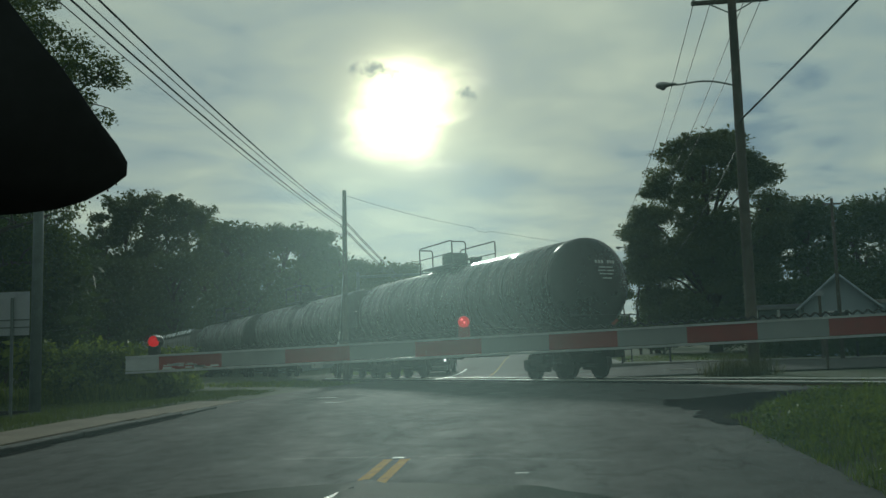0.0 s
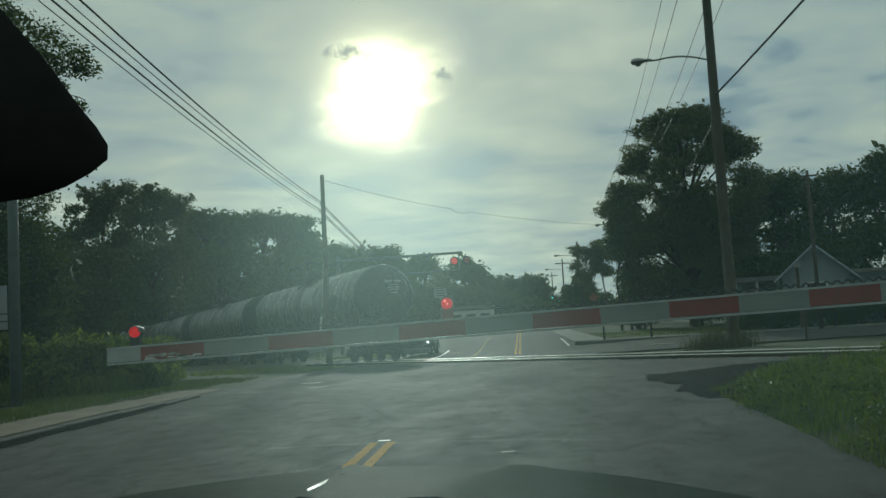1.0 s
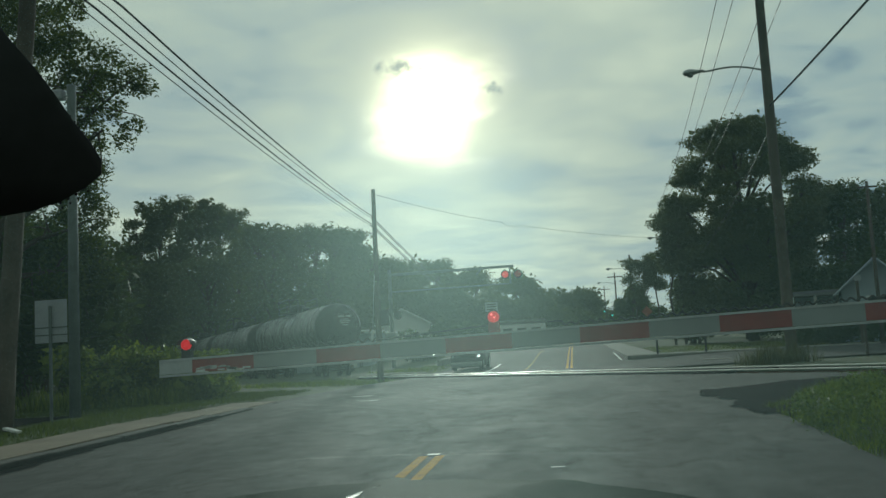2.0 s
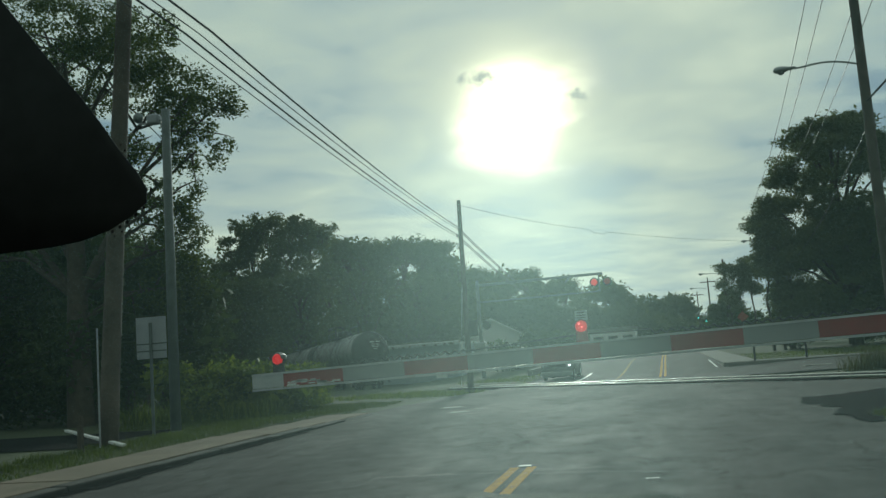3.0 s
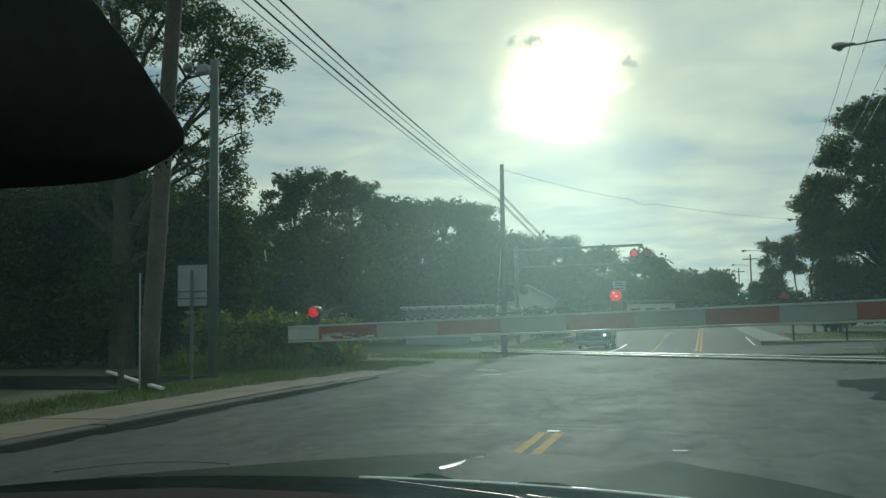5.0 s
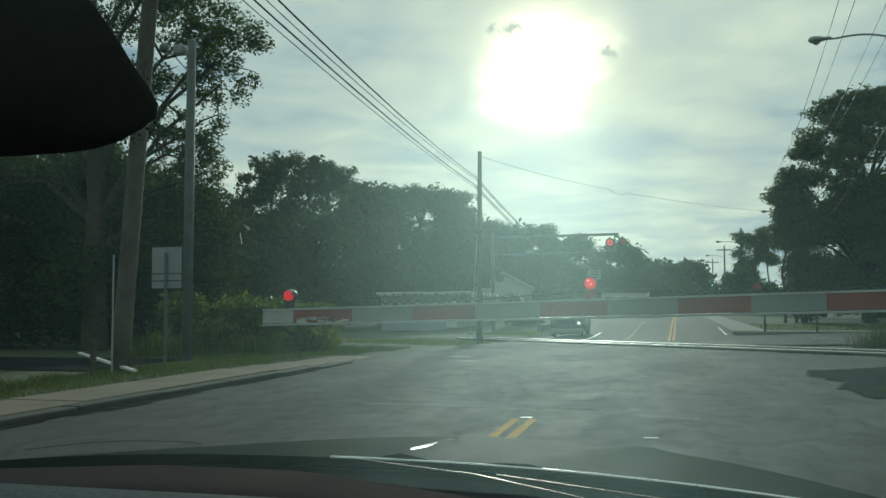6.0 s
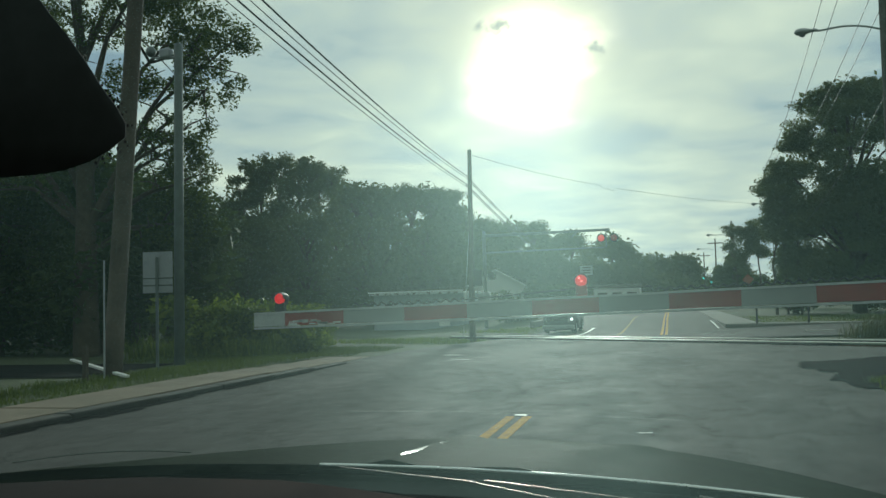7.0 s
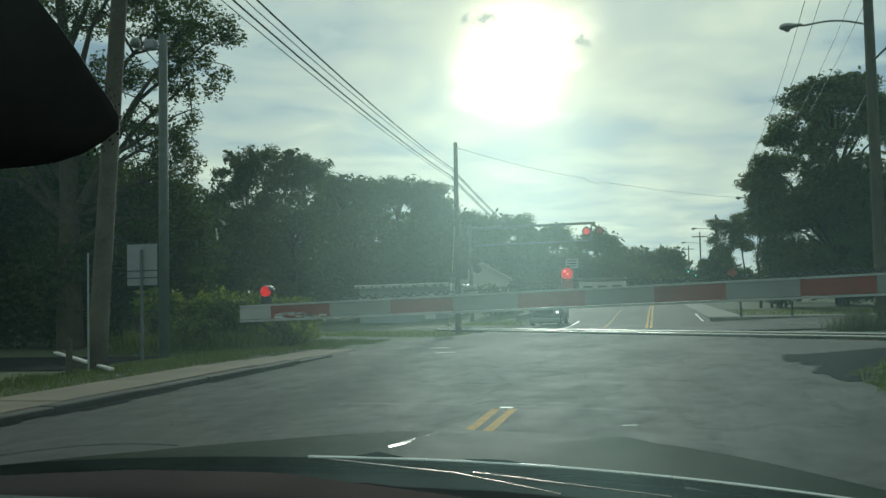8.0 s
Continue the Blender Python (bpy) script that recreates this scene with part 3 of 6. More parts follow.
# ---- train (runs along +Y of its own space) ----
def bogie(parent, y):
    for x in (-0.95, 0.95):
        bm = box((x - 0.09, y - 1.15, 0.45), (x + 0.09, y + 1.15, 0.70), 0.05)
        add_box(bm, (x - 0.08, y - 0.4, 0.28), (x + 0.08, y + 0.4, 0.5), 0.05)
        for dy in (-0.25, 0, 0.25):
            add_tube(bm, (x, y + dy, 0.34), (x, y + dy, 0.62), 0.09, 0.09, 10)
        for dy in (-0.88, 0.88):
            add_tube(bm, (x - 0.14, y + dy, 0.46), (x + 0.14, y + dy, 0.46), 0.15, 0.15, 12)
        part("bogie_frame", bm, M["bogie"], parent)
    part("bolster", box((-1.1, y - 0.22, 0.55), (1.1, y + 0.22, 0.85), 0.04), M["bogie"], parent)
    for dy in (-0.88, 0.88):
        w = lathe([(0.06, -0.8), (0.06, -0.69), (0.2, -0.69), (0.4, -0.70), (0.455, -0.72), (0.455, -0.80), (0.49, -0.69), (0.49, -0.66), (0.06, -0.64),
                   (0.06, 0.64), (0.49, 0.66), (0.49, 0.69), (0.455, 0.72), (0.455, 0.80), (0.2, 0.70), (0.06, 0.69), (0.06, 0.8)], "X", 20, Matrix.Translation((0, y + dy, 0.46)))
        ws = part("wheelset", w, M["bogie"], parent, "worn steel wheelset")


def couplers(parent, L):
    for sgn in (-1, 1):
        bm = box((-0.16, sgn * L / 2 - 0.1, 0.72), (0.16, sgn * (L / 2 + 0.75), 0.98), 0.05)
        add_box(bm, (-0.2, sgn * (L / 2 + 0.5), 0.68), (0.2, sgn * (L / 2 + 0.85), 1.02), 0.06)
        part("coupler", bm, M["bogie"], parent)


def ladder(parent, x, y, z0, z1, across="Y"):
    bm = bmesh.new()
    d = Vector((0, 0.2, 0)) if across == "Y" else Vector((0.2, 0, 0))
    c = Vector((x, y, 0))
    for sg in (-1, 1):
        add_tube(bm, c + d * sg + Vector((0, 0, z0)), c + d * sg + Vector((0, 0, z1)), 0.02, 0.02, 6)
    z = z0 + 0.1
    while z < z1:
        add_tube(bm, c - d + Vector((0, 0, z)), c + d + Vector((0, 0, z)), 0.015, 0.015, 6)
        z += 0.32
    part("ladder", bm, M["dark_steel"], parent)


def tank_car(name, label):
    e = thing(name, (0, 0, 0), label, "tank wagon", "wagons of the train")
    L, R, zc = 18.2, 1.53, 3.11
    prof = []
    for i in range(9):
        a = math.pi / 2 * i / 8
        prof.append((max(0.02, R * math.sin(a)), -L / 2 - 0.02 - 0.62 * math.cos(a) + 0.62))
    prof += [(R, -L / 2 + 4), (R, L / 2 - 4)]
    for i in range(9):
        a = math.pi / 2 * (8 - i) / 8
        prof.append((max(0.02, R * math.sin(a)), L / 2 + 0.62 * math.cos(a) - 0.62))
    shell = part("tank_shell", lathe(prof, "Y", 48, Matrix.Translation((0, 0, zc))), M["tank"], e, "", True)
    for y in (-5.4, -2.7, 0.1, 2.7, 5.4, -L / 2 + 0.75, L / 2 - 0.75):
        part("weld_band", lathe([(R - 0.02, -0.07), (R + 0.008, -0.06), (R + 0.008, 0.06), (R - 0.02, 0.07)], "Y", 48, Matrix.Translation((0, y, zc))), M["tank"], e, "", True)
    for sg in (-1, 1):
        y = sg * (L / 2 - 2.1)
        bm = box((-1.35, y - 0.35, 1.05), (1.35, y + 0.35, 1.9), 0.06)
        part("saddle", bm, M["bogie"], e)
        bm = box((-1.45, sg * (L / 2 + 0.05) - 0.6, 0.95), (1.45, sg * (L / 2 + 0.05), 1.15), 0.03)
        add_box(bm, (-0.35, sg * (L / 2 - 3.6), 0.85), (0.35, sg * (L / 2), 1.2), 0.04)
        part("end_sill", bm, M["bogie"], e)
        bm = bmesh.new()
        ye = sg * (L / 2 + 0.02)
        add_path(bm, [(-1.4, ye, 1.15), (-1.4, ye, 2.05), (1.4, ye, 2.05), (1.4, ye, 1.15)], 0.022, 6)
        add_path(bm, [(-1.4, ye, 1.65), (1.4, ye, 1.65)], 0.018, 6)
        part("end_rail", bm, M["dark_steel"], e)
        ladder(e, 1.42, sg * (L / 2 - 0.6), 0.5, 2.1)
        ladder(e, -1.42, sg * (L / 2 - 0.6), 0.5, 2.1)
        bogie(e, sg * (L / 2 - 2.1))
    # dome, platform and rails amidships
    d = part("manway_dome", lathe([(0.55, 0), (0.55, 0.62), (0.5, 0.68), (0.1, 0.72)], "Z", 24, Matrix.Translation((0, 1.0, zc + R - 0.08))), M["tank"], e, "", True)
    part("valve", lathe([(0.22, 0), (0.22, 0.3), (0.3, 0.32), (0.3, 0.4), (0.05, 0.45)], "Z", 16, Matrix.Translation((0.3, -0.2, zc + R - 0.1))), M["dark_steel"], e)
    part("platform", box((-1.0, -0.7, zc + R - 0.02), (1.0, 2.4, zc + R + 0.03), 0.01), M["dark_steel"], e)
    z0, z1 = zc + R - 0.2, zc + R + 0.95
    for sx in (-1, 1):
        bm = bmesh.new()
        add_path(bm, [(sx * 1.0, -0.7, z0), (sx * 1.0, -0.7, z1 - 0.05), (sx * 1.0, -0.62, z1), (sx * 1.0, 2.32, z1), (sx * 1.0, 2.4, z1 - 0.05), (sx * 1.0, 2.4, z0)], 0.03, 6)
        add_path(bm, [(sx * 1.0, -0.7, z0 + 0.65), (sx * 1.0, 2.4, z0 + 0.65)], 0.022, 6)
        part("guard_rail", bm, M["dark_steel"], e)
    for yy in (-0.7, 2.4):
        bm = bmesh.new()
        add_path(bm, [(-1.0, yy, z1 - 0.05), (-0.45, yy, z1 - 0.05), (-0.38, yy, z1 - 0.12), (-0.38, yy, z0)], 0.03, 6)
        part("guard_rail", bm, M["dark_steel"], e)
    # stencil block on the tank end
    for k, (w, z) in enumerate(((0.85, 0.42), (0.62, 0.24), (0.7, 0.13), (0.6, 0.02), (0.4, -0.12))):
        sg = -1
        n = 7 if k == 0 else 2
        for i in range(n):
            if k == 0 and i == 3:
                continue
            a, b = -w / 2 + w * i / n, -w / 2 + w * (i + (0.72 if k == 0 else 0.9)) / n
            h = 0.055 if k == 0 else 0.02
            bm = bmesh.new()
            cols = []
            for c in range(4):
                xx = a + (b - a) * c / 3 + 0.32
                col = []
                for zz in (z - h + 0.25, z + h + 0.25):
                    rr = min(0.999, math.hypot(xx, zz) / R)
                    col.append(bm.verts.new((xx, sg * (L / 2 - 0.62 + 0.62 * math.sqrt(1 - rr * rr) + 0.03), zc + zz)))
                cols.append(col)
            for p, q in zip(cols, cols[1:]):
                bm.faces.new((p[0], q[0], q[1], p[1]))
            part("stencil_bar", bm, M["white_text"], e, "white stencilled marking")
    # underframe piping
    bm = bmesh.new()
    add_path(bm, [(-0.5, -L / 2 + 3.2, 0.95), (-0.5, L / 2 - 3.2, 0.95)], 0.04, 6)
    add_path(bm, [(0.6, -2.0, 0.9), (0.6, 2.0, 0.9)], 0.06, 6)
    part("brake_pipe", bm, M["bogie"], e)
    part("bottom_outlet", lathe([(0.25, 0), (0.25, 0.3), (0.35, 0.32), (0.35, 0.75)], "Z", 16, Matrix.Translation((0, 0, 0.85))), M["bogie"], e)
    part("brake_cylinder", lathe([(0.2, -0.4), (0.22, -0.38), (0.22, 0.38), (0.2, 0.4)], "Y", 14, Matrix.Translation((0.75, 2.6, 1.0))), M["bogie"], e)
    couplers(e, L)
    return e


def hopper_car(name, label, mat, H=4.5, L=17.8):
    """A covered hopper with a rounded roof and ribbed sides."""
    e = thing(name, (0, 0, 0), label, "hopper wagon", "wagons of the train")
    bm = bmesh.new()
    prof = [(-1.5, 1.35), (-1.5, 3.55), (-1.36, 3.95), (-1.2, H - 0.2), (-0.4, H - 0.12), (0.4, H - 0.12), (1.2, H - 0.2), (1.36, 3.95), (1.5, 3.55), (1.5, 1.35)]
    rows = [[bm.verts.new((x, y, z)) for x, z in prof] for y in (-L / 2, L / 2)]
    n = len(prof)
    for i in range(n):
        bm.faces.new((rows[0][i], rows[0][(i + 1) % n], rows[1][(i + 1) % n], rows[1][i]))
    bm.faces.new(rows[0][::-1])
    bm.faces.new(rows[1])
    bmesh.ops.recalc_face_normals(bm, faces=bm.faces)
    part("body", bm, mat, e)
    for sx in (-1, 1):
        y = -L / 2 + 0.5
        while y < L / 2:
            bm = bmesh.new()
            pr = [(1.5, 1.35), (1.5, 3.55), (1.36, 3.95), (1.2, H - 0.2)]
            for (xa, za), (xb, zb) in zip(pr, pr[1:]):
                add_tube(bm, (sx * xa, y, za), (sx * xb, y, zb), 0.06, 0.06, 6)
            part("rib", bm, mat, e)
            y += 1.4
    for y in (-4.5, 0, 4.5):
        bm = bmesh.new()
        t = [bm.verts.new(v) for v in ((-1.4, y - 2.0, 1.36), (1.4, y - 2.0, 1.36), (1.4, y + 2.0, 1.36), (-1.4, y + 2.0, 1.36))]
        b = [bm.verts.new(v) for v in ((-0.5, y - 0.4, 0.5), (0.5, y - 0.4, 0.5), (0.5, y + 0.4, 0.5), (-0.5, y + 0.4, 0.5))]
        for i in range(4):
            bm.faces.new((t[i], t[(i + 1) % 4], b[(i + 1) % 4], b[i]))
        bm.faces.new(b)
        part("hopper_chute", bm, mat, e)
        part("roof_hatch", box((-0.35, y - 0.9, H - 0.10), (0.35, y + 0.9, H + 0.04), 0.04), mat, e)
    # tilted bright strips added so the roof edges read as sunlit
    for sx in (-1, 1):
        bm = bmesh.new()
        v = [bm.verts.new((sx * x, y, z)) for y in (-L / 2 - 0.05, L / 2 + 0.05) for x, z in ((1.12, H - 0.06), (1.47, H - 0.42), (1.51, H - 0.38), (1.16, H))]
        for f in ((0, 1, 2, 3), (4, 5, 6, 7), (0, 1, 5, 4), (1, 2, 6, 5), (2, 3, 7, 6), (3, 0, 4, 7)):
            bm.faces.new([v[k] for k in f])
        bmesh.ops.recalc_face_normals(bm, faces=bm.faces)
        part("roof_edge_strip", bm, M["metal_roof"], e, "bright tilted strip imitating the sunlit roof edge")
    for sg in (-1, 1):
        part("end_sill", box((-1.4, sg * L / 2 - 0.3, 0.95), (1.4, sg * L / 2 + 0.3, 1.36), 0.04), M["bogie"], e)
        ladder(e, 1.3, sg * (L / 2 + 0.12), 1.0, 3.9, "X")
        bogie(e, sg * (L / 2 - 1.7))
    couplers(e, L)
    return e


PITCH_CAR = 20.2
train = []


def build_train():
    t0 = tank_car("tank_wagon", "black railway tank wagon with a railed platform on the track")
    train.append(t0)
    for i in range(1, 8):
        if i > 2:
            train.append(None)
            continue
        c = copy_thing(t0, Matrix())
        train.append(c)
    h = hopper_car("hopper_wagon", "grey ribbed covered hopper wagon on the track", M["hopper"])
    train[3] = h
    for i in (4, 5, 6, 7):
        train[i] = copy_thing(h, Matrix())


build_train()


# ---- the gate arm across the near lane ----
def build_gate():
    e = thing("crossing_gate_arm", (0, 5.55, 0), "lowered red and white striped railway gate arm", "gate arm")
    x0, x1 = -2.68, 3.7
    zt = lambda x: 1.374 + 0.026 * (x + 0.5)
    hh = lambda x: 0.098 + 0.0045 * (x + 2.68)
    edges = [-2.68, -2.46]
    while edges[-1] < x1:
        edges.append(edges[-1] + 0.409)
    for i, (a, b) in enumerate(zip(edges, edges[1:])):
        bm = bmesh.new()
        g = 0.0
        v = []
        for y in (-0.025, 0.025):
            for x, lo in ((a + g, 1), (b - g, 1), (b - g, 0), (a + g, 0)):
                v.append(bm.verts.new((x, y, zt(x) - (hh(x) - 0.008 if lo else 0.008))))
        for f in ((3, 2, 1, 0), (4, 5, 6, 7), (0, 1, 5, 4), (1, 2, 6, 5), (2, 3, 7, 6), (3, 0, 4, 7)):
            bm.faces.new([v[k] for k in f])
        bmesh.ops.recalc_face_normals(bm, faces=bm.faces)
        part("arm_panel", bm, M["arm_tip"] if i == 0 else M["arm_white"] if i % 2 == 0 else M["arm_red"], e, "grey-white reflective panel" if i % 2 == 0 else "faded red reflective panel")
    for top in (0, 1):
        bm = bmesh.new()
        for a, b in zip(edges, edges[1:]):
            v = []
            for x in (a, b):
                z = zt(x) - (0 if top else hh(x))
                v.append([bm.verts.new((x, y, z + dz)) for y, dz in ((-0.03, -0.009), (0.03, -0.009), (0.03, 0.004), (-0.03, 0.004))])
            for i in range(4):
                bm.faces.new((v[0][i], v[0][(i + 1) % 4], v[1][(i + 1) % 4], v[1][i]))
        bmesh.ops.recalc_face_normals(bm, faces=bm.faces)
        part("edge_rail", bm, M["alu"], e, "aluminium edge rail")
    # paint worn off the first red panel
    rnd = random.Random(9)
    for k in range(16):
        x = -2.44 + rnd.random() * 0.36
        z = zt(x) - 0.062 - 0.012 * rnd.random() - 0.02 * (k % 2)
        bm = box((x, -0.0275, z - 0.004), (x + rnd.uniform(0.03, 0.09), -0.0255, z + rnd.uniform(0.002, 0.009)))
        part("worn_patch", bm, M["white_paint"], e, "bare white where paint has worn off")
    # lamps on top of the arm
    for x, z in ((-0.52, 1.47), (-2.5, 1.41)):
        r = 0.036
        bm = lathe([(0.02, 0.05), (r + 0.004, 0.05), (r + 0.008, 0.03), (r + 0.008, -0.005), (r, -0.012)], "Y", 20, Matrix.Translation((x, 0, z)))
        body = part("arm_lamp", bm, M["black"], e, "black gate lamp housing")
        lens = part("lens", lathe([(0.002, -0.024), (r * 0.5, -0.021), (r * 0.85, -0.014), (r, -0.004), (r, 0.01)], "Y", 20, Matrix.Translation((x, -0.012, z))), M["lamp_red"], body, "lit red lens", True)
        for hx, hz_, hr in ((-0.3, 0.45, 0.20), (0.15, -0.1, 0.16)):
            if x > -1:
                part("bulb_spot", lathe([(0.001, -0.003), (r * hr, 0.0), (r * hr, 0.004)], "Y", 10, Matrix.Translation((x + hx * r, -0.037, z + hz_ * r))), M["lamp_dot"], body)
        bm = bmesh.new()
        for i in range(9):
            a0, a1 = math.pi * (i / 9), math.pi * ((i + 1) / 9)
            rr = r + 0.008
            p = [(x + rr * math.cos(a), yy, z + rr * math.sin(a)) for a in (a0, a1) for yy in (-0.01, -0.055)]
            v = [bm.verts.new(q) for q in p]
            bm.faces.new((v[0], v[1], v[3], v[2]))
        bmesh.ops.solidify(bm, geom=bm.faces, thickness=0.003)
        part("hood", bm, M["black"], body)
        part("bracket", box((x - 0.035, -0.02, zt(x) - 0.002), (x + 0.035, 0.02, z - r * 0.7), 0.006), M["arm_red"] if x > -1 else M["black"], body)
    # corrugated cable along the top
    bm = bmesh.new()
    pts = []
    x = -2.0
    while x < x1:
        z = zt(x) + 0.021
        if -1.25 < x < -0.1:
            z = zt(x) + 0.02 + 0.03 * (1 - abs((x + 0.52) / 0.72)) if x < -0.52 else zt(x) + 0.052 - 0.03 * (x + 0.52)
        else:
            z += 0.0095 * math.sin((x + 1.75) * 2 * math.pi / 0.06)
        pts.append((x, 0.0, z))
        x += 0.01
    add_path(bm, pts, 0.0065, 5)
    part("cable", bm, M["cable"], e, "black coiled cable")
    # mast and mechanism that carry the arm
    part("mast", tube((4.0, 0.25, 0), (4.0, 0.25, 4.2), 0.07, 0.07, 14), M["galv"], e)
    part("mechanism", box((3.6, 0.05, 1.0), (4.3, 0.5, 1.9), 0.04), M["galv"], e)
    part("footing", box((3.6, -0.1, -0.3), (4.4, 0.6, 0.15), 0.03), M["concrete"], e)


build_gate()


# ---- poles, signs, wires ----
def wood_pole(loc, top, r0, r1, label, lean=(0, 0)):
    e = thing("utility_pole", loc, label, "utility pole")
    bm = bmesh.new()
    n = 8
    H = top - loc[2]
    for i in range(n):
        a, b = i / n, (i + 1) / n
        add_tube(bm, (lean[0] * a, lean[1] * a, H * a - (0.4 if i == 0 else 0)), (lean[0] * b, lean[1] * b, H * b), r0 + (r1 - r0) * a, r0 + (r1 - r0) * b, 14, caps=i in (0, n - 1))
    bmesh.ops.remove_doubles(bm, verts=bm.verts, dist=0.003)
    part("shaft", bm, M["wood"], e, "", True)
    return e


def street_light(e, root, tip, scale=1.0):
    root, tip = Vector(root), Vector(tip)
    bm = bmesh.new()
    pts = []
    for i in range(11):
        a = i / 10
        p = root.lerp(tip, a)
        p.z += 0.16 * scale * math.sin(math.pi * min(1, a * 1.05)) * (1 - 0.2 * a)
        pts.append(p)
    add_path(bm, pts, 0.035 * scale, 8)
    part("bracket_arm", bm, M["galv"], e, "curved grey lamp bracket")
    d = (tip - root).normalized()
    m = Matrix.Translation(tip + d * 0.3 * scale) @ Vector((d.x, d.y, 0)).to_track_quat("Y", "Z").to_matrix().to_4x4()
    body = lathe([(0.03, -0.36), (0.07, -0.3), (0.09, -0.1), (0.15, 0.05), (0.17, 0.2), (0.13, 0.34), (0.03, 0.4)], "Y", 16, m @ Matrix.Diagonal((scale, scale, scale * 0.75, 1)))
    hd = part("lamp_head", body, M["galv"], e, "grey cobra-head street lamp", True)
    gl = lathe([(0.02, -0.14), (0.09, -0.11), (0.13, -0.02), (0.13, 0.04)], "Z", 16, m @ Matrix.Translation((0, 0.14 * scale, -0.05 * scale)) @ Matrix.Scale(scale, 4))
    part("glass_bowl", gl, M["sign_back"], hd, "clear glass bowl", True)


def wire(name, pts, r, label, sag=0.0):
    bm = bmesh.new()
    full = []
    for a, b in zip(pts, pts[1:]):
        a, b = Vector(a), Vector(b)
        n = max(6, int((b - a).length / 2.5))
        for i in range(n):
            t = i / n
            p = a.lerp(b, t)
            p.z -= sag * 4 * t * (1 - t)
            full.append(p)
    full.append(Vector(pts[-1]))
    add_path(bm, full, r, 5)
    return tagged(link_mesh(name, bm, M["cable"]), label, "cable")


def build_poles():
    e = wood_pole((-8.31, 38.1, hz(-8.3, 38.1) - 0.05), 7.97, 0.15, 0.085, "slim weathered utility pole carrying cables", (0.08, 0.0))
    part("insulator", tube((-0.05, -0.12, 6.75), (-0.05, -0.22, 6.75), 0.05, 0.04), M["galv"], e)
    part("insulator", tube((-0.05, -0.12, 6.4), (-0.05, -0.22, 6.4), 0.05, 0.04), M["galv"], e)
    part("signal_bracket", box((0.1, -0.1, 2.4), (0.5, 0.1, 3.1), 0.04), M["dark_steel"], e)
    part("guy_guard", tube((-0.30, -0.2, 1.45), (-0.19, -0.18, 2.25), 0.04, 0.04, 8), M["white_paint"], e, "pale guy wire guard")
    part("guy_wire", tube((-0.36, -0.2, 0.2), (0.04, -0.05, 5.6), 0.008, 0.008, 6), M["galv"], e)
    e = wood_pole((-10.7, 15.75, 0.1), 9.6, 0.185, 0.15, "thick dark leaning utility pole at the sidewalk", (0.52, 0.3))
    e = thing("steel_pole", (-11.13, 19.0, 0.1), "grey round steel pole with a small camera box", "pole")
    part("shaft", tube((0, 0, -0.3), (0.04, 0, 7.55), 0.125, 0.10, 18), M["pole_grey"], e, "", True)
    part("camera_box", box((-0.42, -0.12, 7.22), (-0.13, 0.12, 7.46), 0.05), M["sign_back"], e, "pale grey camera box")
    part("floodlight", lathe([(0.03, -0.16), (0.09, -0.1), (0.13, 0.08), (0.12, 0.14), (0.02, 0.15)], "Y", 14, pose(-0.68, 0, 7.42, 20, 0, 35)), M["pole_grey"], e, "grey floodlight head", True)
    part("bracket", tube((-0.68, 0, 7.28), (0.0, 0, 7.22), 0.025), M["galv"], e)
    part("bracket", tube((-0.15, 0, 7.3), (0.05, 0, 7.3), 0.03), M["galv"], e)
    # road sign seen from behind
    e = thing("road_sign", (-10.745, 17.45, 0.1), "road sign seen from its bare aluminium back", "road sign")
    part("post", box((-0.03, -0.02, -0.3), (0.03, 0.02, 2.40), 0.006), M["pole_grey"], e, "grey steel channel post")
    part("upper_plate", box((-0.36, 0.022, 1.955), (0.36, 0.034, 2.52), 0.005), M["sign_back"], e)
    part("lower_plate", box((-0.36, 0.022, 1.63), (0.36, 0.034, 1.94), 0.005), M["sign_back"], e)
    for z in (1.79, 1.945):
        part("brace", box((-0.355, 0.004, z - 0.014), (0.355, 0.021, z + 0.014)), M["pole_grey"], e)
    e = thing("marker_post", (-10.56, 15.3, 0.1), "thin white marker post at the sidewalk", "post")
    part("shaft", tube((0, 0, -0.2), (0.0, 0, 2.24), 0.019, 0.017, 8), M["sign_back"], e)
    e = thing("short_post", (-10.72, 14.94, 0.1), "short grey wooden post in grass", "post")
    part("shaft", box((-0.045, -0.045, -0.2), (0.045, 0.045, 0.62), 0.01), M["wood"], e)
    e = thing("fallen_board", (-11.75, 16.75, 0.12), "white board lying in the grass", "board", rz=-43)
    part("plank", box((-2.6, -0.05, 0.0), (2.6, 0.05, 0.05), 0.01, pose(0, 0, 0.05, 0, 1.2, 0)), M["white_paint"], e)
    # tall pole beyond the railway with a street lamp and crossarm
    bx, by = 7.22, 32.2
    e = wood_pole((bx, by, hz(bx, by)), 13.9, 0.205, 0.145, "tall weathered utility pole with street lamp and crossarm", (0.02, 0.0))
    g = hz(bx, by)
    street_light(e, (-0.1, 0, 10.05 - g), (-2.06, 0.35, 10.28 - g))
    part("crossarm", box((-1.4, -0.06, 13.05 - g), (1.3, 0.06, 13.2 - g), 0.01), M["wood"], e)
    bm = bmesh.new()
    add_path(bm, [(-0.75, 0, 13.05 - g), (0.0, 0, 12.65 - g), (0.75, 0, 13.05 - g)], 0.025, 6)
    part("brace", bm, M["galv"], e)
